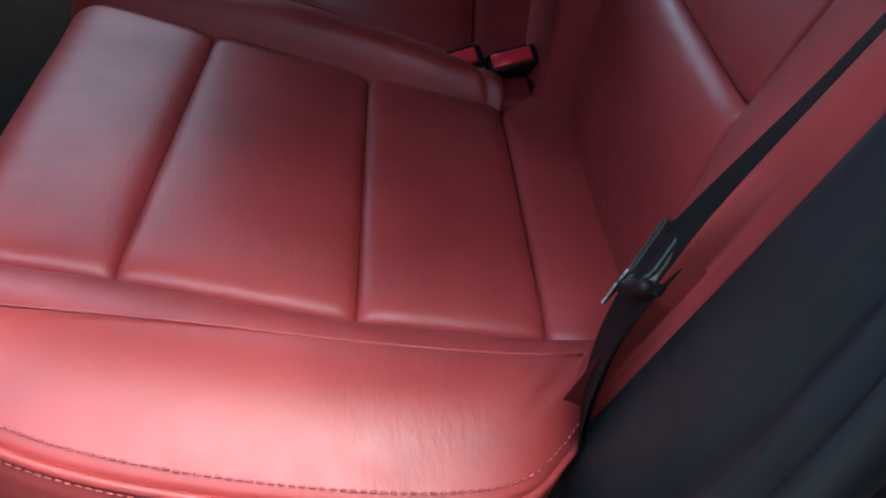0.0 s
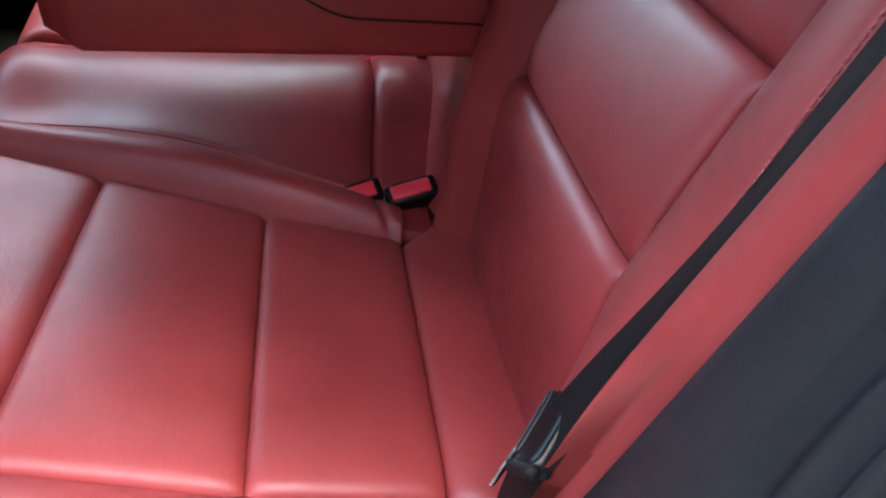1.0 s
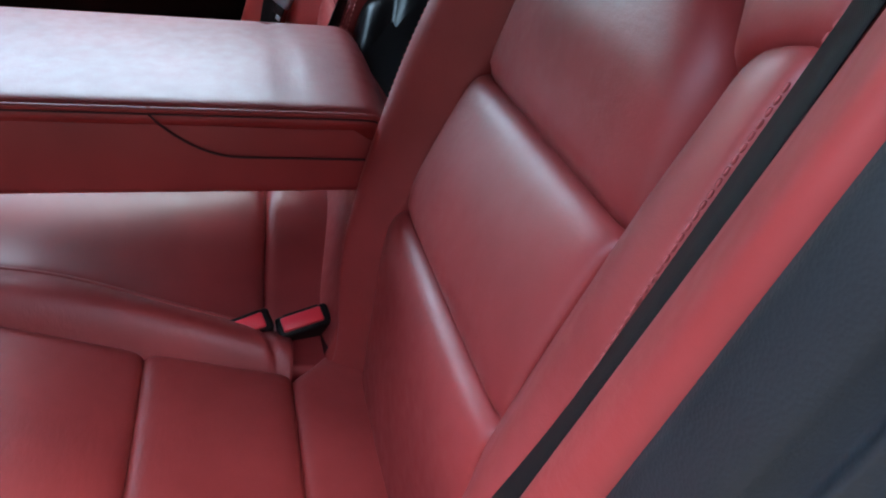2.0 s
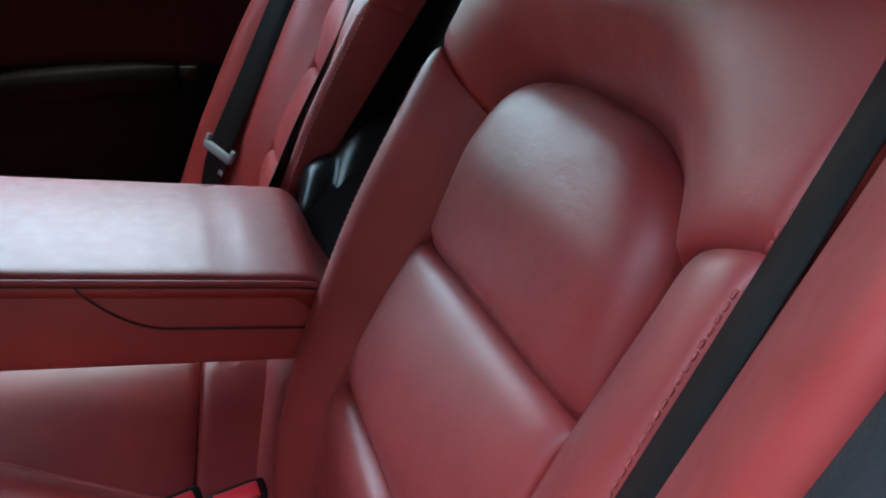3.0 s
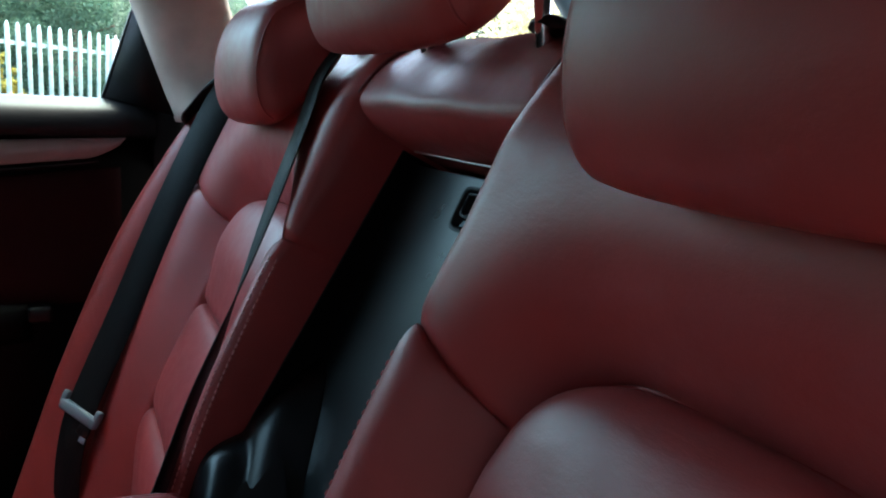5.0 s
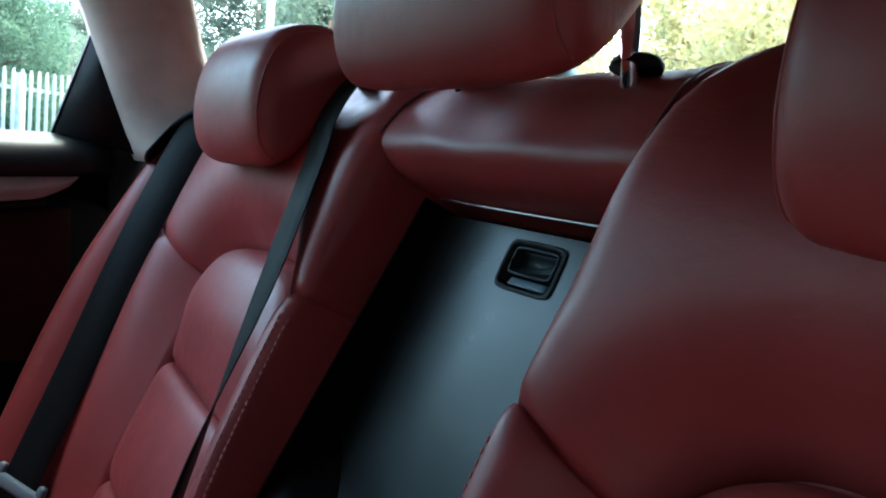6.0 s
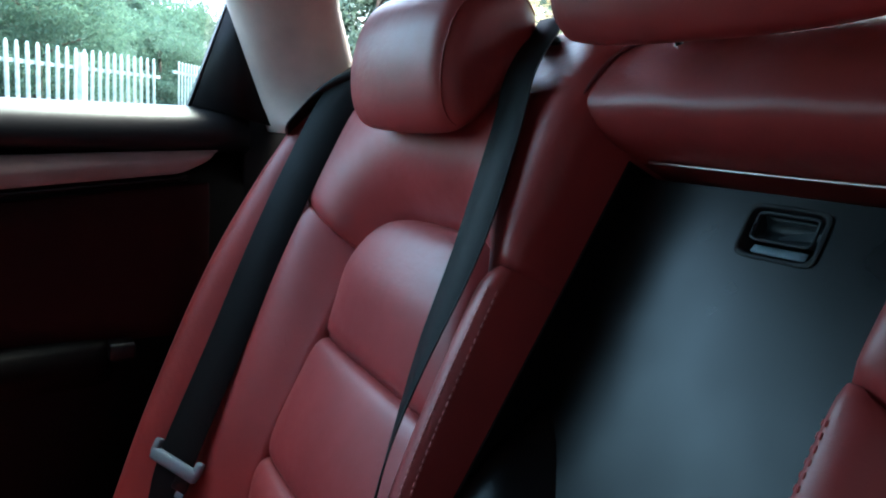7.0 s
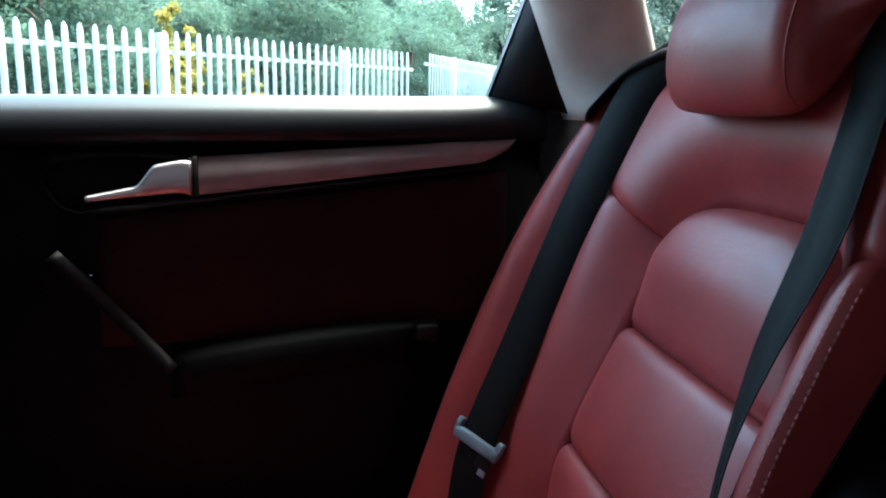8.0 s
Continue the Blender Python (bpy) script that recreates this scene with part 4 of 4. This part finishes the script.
part("window_frame", slab([[(0.006, 0.706, 0.998), (0.016, 0.706, 0.998)], [(0.046, 0.672, 1.13), (0.056, 0.672, 1.13)], [(0.075, 0.61, 1.33), (0.085, 0.61, 1.33)]], (0, 0.012, 0)), CHARCOAL, win, "dark upright window frame", False)


def c_pillar(sgn):
    """Moulded trim from the seat's corner up to the roof."""
    rows = []
    for q in steps(0, 1, 24):
        z = 0.972 + 0.40 * q
        xl = 0.098 - 0.39 * (z - 0.978) - 0.10 * max(0, z - 1.15)
        xr = 0.130 + 0.062 * smooth01((z - 0.972) / 0.07) - 0.375 * max(0.0, z - 1.045)
        yl = 0.650 - 0.05 * (z - 0.978) - 0.25 * max(0.0, z - 1.12)
        yr = 0.605 - 0.10 * (z - 0.978) - 0.25 * max(0.0, z - 1.12)
        row = []
        for s in steps(0, 1, 16):
            x, y = xl + (xr - xl) * s, yl + (yr - yl) * s
            e = min(s, 1 - s)
            bulge = -0.016 * (1 - math.exp(-e / 0.07)) - 0.006 * math.sin(math.pi * s)
            row.append((x, sgn * (y + bulge + 0.012), z))
        rows.append(row)
    return tagged(part("trim_pillar", slab(rows, (0.006, sgn * 0.05, 0)), BEIGE), "beige moulded pillar trim beside the rear window", "pillar trim", kind="structure")


c_pillar(1)
c_pillar(-1)
# Unseen roof, drawn out over doorway and rear to cut sky light.
roof = [[(x, y, 1.385 - 0.06 * (abs(y) / 0.6) ** 3 - 0.10 * smooth01((x - 0.0) / 0.7)) for y in steps(-0.67, 0.62, 13)] for x in steps(ROOF, 0.60, 18)]
tagged(part("ceiling", slab(roof, (0, 0, 0.04)), HEADLINER), "unseen car headlining, made dark grey to cut fill light", "ceiling", kind="structure")
tagged(part("roof", slab([[(x, y, z + 0.048) for x, y, z in r] for r in roof], (0, 0, 0.012)), BODYPAINT), "dark painted roof of the car", "car roof", kind="structure")
tagged(part("wall_boot", slab([[(0.84, -0.66, 0.30), (0.84, -0.62, 1.02)], [(1.40, -0.62, 0.32), (1.36, -0.58, 0.98)]], (0, 1.24, 0)), BODYPAINT, smooth=False), "dark painted boot of the car", "car body", kind="structure")
shelf = [[(x, y, z) for y in steps(-0.60, 0.60, 8)] for x, z in ((0.215, 1.035), (0.25, 1.062), (0.40, 1.064), (0.75, 1.05))]
tagged(part("wall_shelf", slab(shelf, (0, 0, -0.03)), CARPET), "black carpeted parcel shelf behind the seats", "parcel shelf", kind="structure")
rw = tagged(new("window_2"), "sloping rear window above the parcel shelf", "car window", kind="structure")
gl = part("pane", slab([[(0.80, -0.55, 1.055), (0.80, 0.55, 1.055)], [(0.585, -0.52, 1.275), (0.585, 0.52, 1.275)]], (0.004, 0, 0.004)), GLASS, rw, smooth=False)
gl.visible_shadow = False
for sgn in (-1, 1):
    part("window_frame", tube([(0.82, sgn * 0.565, 1.05), (0.70, sgn * 0.555, 1.165), (0.585, sgn * 0.54, 1.285)], 0.022), GREYPLASTIC, rw, "grey edge of the rear window")
tagged(part("floor", block((-1.80, -0.72, 0.235), (0.1, 0.74, 0.26)), CARPET, smooth=False), "black carpeted car floor", "car floor", kind="structure")
# Unseen closing wall, added so that no light enters from ahead.
tagged(part("wall_front_block", slab([[(-1.75, -0.72, 0.25), (-1.75, 0.74, 0.25)], [(-1.70, -0.70, 0.75), (-1.70, 0.72, 0.75)], [(-1.74, -0.62, 1.36), (-1.74, 0.62, 1.36)]], (-0.08, 0, 0)), BLACK), "unseen black closing wall ahead, added to block light from the front", "car interior", kind="structure")
# Unseen front seat shapes, added to screen the rear seats from light.
for sgn in (-1, 1):
    rows = []
    for q in steps(0, 1, 24):
        z = 0.30 + 0.90 * q
        half = 0.25 - 0.12 * smooth01((q - 0.76) / 0.06)
        rows.append([(-1.02 - 0.10 * q + 0.03 * math.cos(math.pi * s), sgn * 0.36 + half * s, z) for s in steps(-1, 1, 14)])
    tagged(part("wall_seat_block", slab(rows, (-0.12, 0, 0)), BLACK), "unseen front seat shape, added to block light from ahead", "car interior", kind="structure")
tagged(part("wall_rear", slab([[(0.08, -0.66, 0.26), (0.08, 0.66, 0.26)], [(0.33, -0.66, 1.04), (0.33, 0.66, 1.04)]], (0.03, 0, -0.01)), CARPET, smooth=False), "black bulkhead behind the seat", "bulkhead", kind="structure")
tagged(part("wall_side", slab([[(XR - 0.01, 0.76, 0.28), (XR - 0.01, 0.76, 0.99)], [(0.9, 0.78, 0.28), (0.9, 0.70, 1.03)]], (0, 0.03, 0)), BODYPAINT, smooth=False), "dark painted flank of the car", "car body", kind="structure")
tagged(part("wall_lining", block((0.072, 0.688, 0.28), (0.34, 0.72, 0.995), 0.004), BLACK), "black trim behind the closed door", "door frame", kind="structure")
tagged(part("wall_sill", block((-1.2, -0.80, 0.22), (-0.12, -0.72, 0.30), 0.02), BODYPAINT), "dark painted door sill", "car body", kind="structure")


# ---------- outside ----------
def asphalt():
    m, nt, b = material("wet_grey_asphalt", (0.06, 0.06, 0.062), 0.8)
    v = coords(nt)
    nt.links.new(blend(nt, remap(nt, tex_noise(nt, v, 1.3, 6), 0, 1), (0.045, 0.045, 0.047), (0.075, 0.075, 0.076)), b.inputs["Base Color"])
    bumps(nt, b, [(tex_noise(nt, v, 90, 4), 0.6, 0.01)])
    return m


g = [[(x, y, 0) for y in (-300, -30, -5, 5, 30, 300)] for x in (-300, -30, -5, 5, 30, 300)]
tagged(part("ground", slab(g, (0, 0, -0.2)), asphalt(), smooth=False), "grey asphalt yard round the car", "ground", kind="structure")

FENCE = plastic("galvanised_steel", (0.27, 0.30, 0.30), 0.45, 40, 0.1)


def pale_mesh(height, width):
    """A palisade pale: a folded steel strip with a rounded, pointed head."""
    prof = [(-width / 2, 0.010), (-width * 0.22, 0.0), (0, -0.004), (width * 0.22, 0.0), (width / 2, 0.010)]
    rows = []
    for z, k in ((0.05, 1), (height - 0.09, 1), (height - 0.035, 0.8), (height - 0.008, 0.42), (height, 0.12)):
        rows.append([(x * k, y, z) for x, y in prof])
    return slab(rows, (0, 0.003, 0))


def fence(start, step, count, height, posts, rails):
    th = thing("palisade_fence", "pale galvanised steel palisade fence with pointed pales", "fence")
    d = Vector((step[0], step[1], 0))
    ang = math.degrees(math.atan2(d.y, d.x))
    first = None
    for i in range(count):
        p = Vector(start) + d * i
        if first is None:
            first = part("pale", pale_mesh(height, 0.068), FENCE, th)
            o = first
        else:
            o = new("pale", first.data)
            o.parent = th
        o.matrix_basis = pose(p.x, p.y, p.z + 0.0004 * i * 3, 0, 1.2 * math.sin(i * 12.9), ang)
    a, b = Vector(start) - d, Vector(start) + d * count
    for z in rails:
        n = Vector((-d.y, d.x, 0)).normalized() * 0.03
        part("rail", slab([[a + n + Vector((0, 0, z - 0.022)), b + n + Vector((0, 0, z - 0.022))], [a + n + Vector((0, 0, z + 0.022)), b + n + Vector((0, 0, z + 0.022))]], n), FENCE, th, smooth=False)
    for i in posts:
        p = Vector(start) + d * i
        part("post", moved(block((-0.05, -0.02, 0), (0.05, 0.06, height + 0.02), 0.006), pose(p.x, p.y, 0, 0, 0, ang)), FENCE, th, "broad steel fence post")
    return th


fence((-2.42 - 0.1044 * 30, 7.31 - 0.1105 * 30, 0), (0.1044, 0.1105), 72, 1.555, (10, 22, 41, 61), (0.45, 1.395))
fence((2.3, 12.4, 0), (0.075, 0.150), 60, 1.66, (10, 30, 50), (0.45, 1.50))


def leaf_stuff(cols, name):
    m, nt, b = material(name, cols[0], 0.6)
    geo = nt.nodes.new("ShaderNodeNewGeometry")
    ramp = nt.nodes.new("ShaderNodeValToRGB")
    els = ramp.color_ramp.elements
    while len(els) < len(cols):
        els.new(0.5)
    for i, c in enumerate(cols):
        els[i].position = i / (len(cols) - 1)
        els[i].color = (*c, 1)
    nt.links.new(geo.outputs["Random Per Island"], ramp.inputs[0])
    nt.links.new(ramp.outputs[0], b.inputs["Base Color"])
    lit = nt.nodes.new("ShaderNodeBsdfTranslucent")
    nt.links.new(ramp.outputs[0], lit.inputs[0])
    mx = nt.nodes.new("ShaderNodeMixShader")
    mx.inputs[0].default_value = 0.5
    nt.links.new(b.outputs[0], mx.inputs[1])
    nt.links.new(lit.outputs[0], mx.inputs[2])
    nt.links.new(mx.outputs[0], nt.nodes["Material Output"].inputs[0])
    return m


PINE = leaf_stuff([(0.065, 0.108, 0.08), (0.08, 0.128, 0.094), (0.098, 0.15, 0.105), (0.12, 0.175, 0.12)], "pine_needles")
GORSE = leaf_stuff([(0.05, 0.08, 0.03), (0.26, 0.19, 0.02), (0.36, 0.26, 0.025), (0.15, 0.14, 0.03)], "yellow_gorse")
AUTUMN = leaf_stuff([(0.42, 0.36, 0.19), (0.52, 0.44, 0.23), (0.58, 0.51, 0.30), (0.34, 0.34, 0.20)], "yellowing_leaves")
BARK = plastic("brown_bark", (0.09, 0.06, 0.045), 0.9, 30, 0.6)
rng = random.Random(7)


def crown_mesh(name, size, clumps, leaves, leaf, mat, lift):
    """A crown of many small leaf tufts gathered in uneven clumps."""
    verts, faces = [], []
    for c in range(clumps):
        th, ph, r = rng.uniform(0, 2 * math.pi), rng.uniform(-1, 1), rng.uniform(0.35, 1.0) ** 0.6
        k = math.sqrt(1 - ph * ph)
        cx, cy, cz = size[0] * r * k * math.cos(th), size[1] * r * k * math.sin(th), lift + size[2] * r * ph
        cr = rng.uniform(0.14, 0.30) * min(size)
        for q in range(leaves):
            d = Vector((rng.gauss(0, 1), rng.gauss(0, 1), rng.gauss(0, 0.8))).normalized() * cr * rng.uniform(0.5, 1.05)
            p = Vector((cx, cy, cz)) + d
            u = Vector((rng.gauss(0, 1), rng.gauss(0, 1), rng.gauss(0, 1))).normalized()
            w = u.orthogonal().normalized()
            L = leaf * rng.uniform(0.6, 1.4)
            i = len(verts)
            verts += [p - u * L, p + w * L * 0.42, p + u * L, p - w * L * 0.42 + u.cross(w) * L * 0.2]
            faces += [(i, i + 1, i + 2), (i, i + 2, i + 3)]
    me = bpy.data.meshes.new(name)
    me.from_pydata(verts, [], faces)
    me.materials.append(mat)
    return me


def tree(x, y, crown, height, label, s=1.0, turn=0.0):
    th = thing("tree", label, "tree", group="trees behind the fence")
    th.matrix_basis = Matrix.LocRotScale((x, y, 0), Euler((0, 0, turn)), (s, s, s))
    trunk = [[(0.14 * (1 - 0.7 * q) * math.cos(t) + 0.1 * math.sin(3 * q), 0.14 * (1 - 0.7 * q) * math.sin(t), q * height * 0.8) for t in steps(0, 2 * math.pi, 9)[:-1]] for q in steps(0, 1, 6)]
    part("trunk", loft(trunk), BARK, th)
    for k in range(6):
        a, z = k * 2.4, height * (0.25 + 0.09 * k)
        part("limb", tube([(0, 0, z), (0.6 * math.cos(a), 0.6 * math.sin(a), z + 0.3), (1.2 * math.cos(a), 1.2 * math.sin(a), z + 0.45)], 0.035, 6), BARK, th)
    ob = new("crown", crown)
    ob.parent = th
    return th


pine = crown_mesh("crown_pine", (2.0, 2.0, 2.4), 170, 200, 0.055, PINE, 2.6)
gorse = crown_mesh("crown_gorse", (0.36, 0.36, 0.95), 46, 130, 0.032, GORSE, 1.0)
autumn = crown_mesh("crown_autumn", (2.2, 2.2, 2.0), 80, 340, 0.045, AUTUMN, 2.5)
fd = Vector((0.1044, 0.1105, 0)).normalized()
fn = Vector((-fd.y, fd.x, 0))
k = 0
for i in range(-2, 9):
    for row, off in ((0, 2.4), (1, 4.6), (2, 7.5)):
        p = Vector((-2.42, 7.31, 0)) + fd * (i * 2.1 + row * 1.0) + fn * (off + rng.uniform(-0.6, 0.6))
        tree(p.x, p.y, pine, 4.6, "dense green pine behind the fence", rng.uniform(0.6, 0.85) * (0.78, 0.88, 1.16)[row], rng.uniform(0, 6))

for az, dist, sc in ((19, 23, 1.25), (24, 21, 1.15), (28, 24, 1.3), (32, 22, 1.2), (36, 25, 1.35)):
    tree(dist * math.sin(radians(az)), dist * math.cos(radians(az)), pine, 4.6, "tall green pine far behind the fence", sc, az)

# yellow gorse in front of the pines, yellowing trees behind the car
for q, off, sc in ((1.37, 1.3, 0.97), (1.05, 1.0, 0.66), (2.66, 1.3, 0.62)):
    p = Vector((-2.42, 7.31, 0)) + fd * (1.6 + q) + fn * off
    bush = thing("gorse_bush", "gorse bush in yellow flower behind the fence", "bush", group="gorse bushes")
    bush.matrix_basis = Matrix.LocRotScale((p.x, p.y, 0), None, (sc, sc, sc * 1.1))
    ob = new("crown", gorse)
    ob.parent = bush
for x, y, sc in ((8.5, 4.2, 1.1), (9.5, 7.0, 1.25), (10.5, 1.0, 1.2), (12.0, 4.0, 1.5), (7.4, 8.4, 1.0), (13.0, 7.5, 1.6), (12.5, -2.5, 1.4)):
    tree(x, y, autumn, 4.2, "tree with yellowing leaves behind the car", sc, x)
# a pale steel pole behind the fence
mast = thing("steel_pole", "pale slender steel pole beside the fence", "lamp post")
mast.location = (5.08, 14.0, 0)
part("pole", tube([(0, 0, 0), (0, 0, 3.0), (0, 0, 6.0)], 0.07, 12), FENCE, mast)
part("base", block((-0.11, -0.11, 0), (0.11, 0.11, 0.5), 0.03), FENCE, mast)
# unseen panels ahead of the open doorway, added to block near-side light
tagged(part("wall_near", slab([[(-1.80, -0.76, 0.25), (-1.80, -0.74, 1.0)], [(-0.78, -0.76, 0.25), (-0.78, -0.74, 1.0)]], (0, -0.04, 0)), BODYPAINT, smooth=False), "unseen near side of the car, added to block light", "car body", kind="structure")
tagged(part("wall_open_door", slab([[(-0.80, -0.80, 0.27), (-0.80, -0.76, 1.0)], [(-0.90, -1.18, 0.27), (-0.90, -1.14, 1.0)]], (-0.06, 0, 0)), BLACK, smooth=False), "unseen open rear door panel, added to block light", "car door", kind="structure")
# Unseen dark wall, added to keep sky light out of the doorway.
tagged(part("wall_light_block", slab([[(-8.0, -1.65, 0.0), (-8.0, -1.58, BLOCKER_TOP)], [(4.0, -1.65, 0.0), (4.0, -1.58, BLOCKER_TOP)]], (0, -0.3, 0)), plastic("dark_light_block", (0.03, 0.03, 0.031), 0.9, 60, 0.5), smooth=False), "added unseen dark wall that blocks light from the doorway side", "wall", kind="structure")
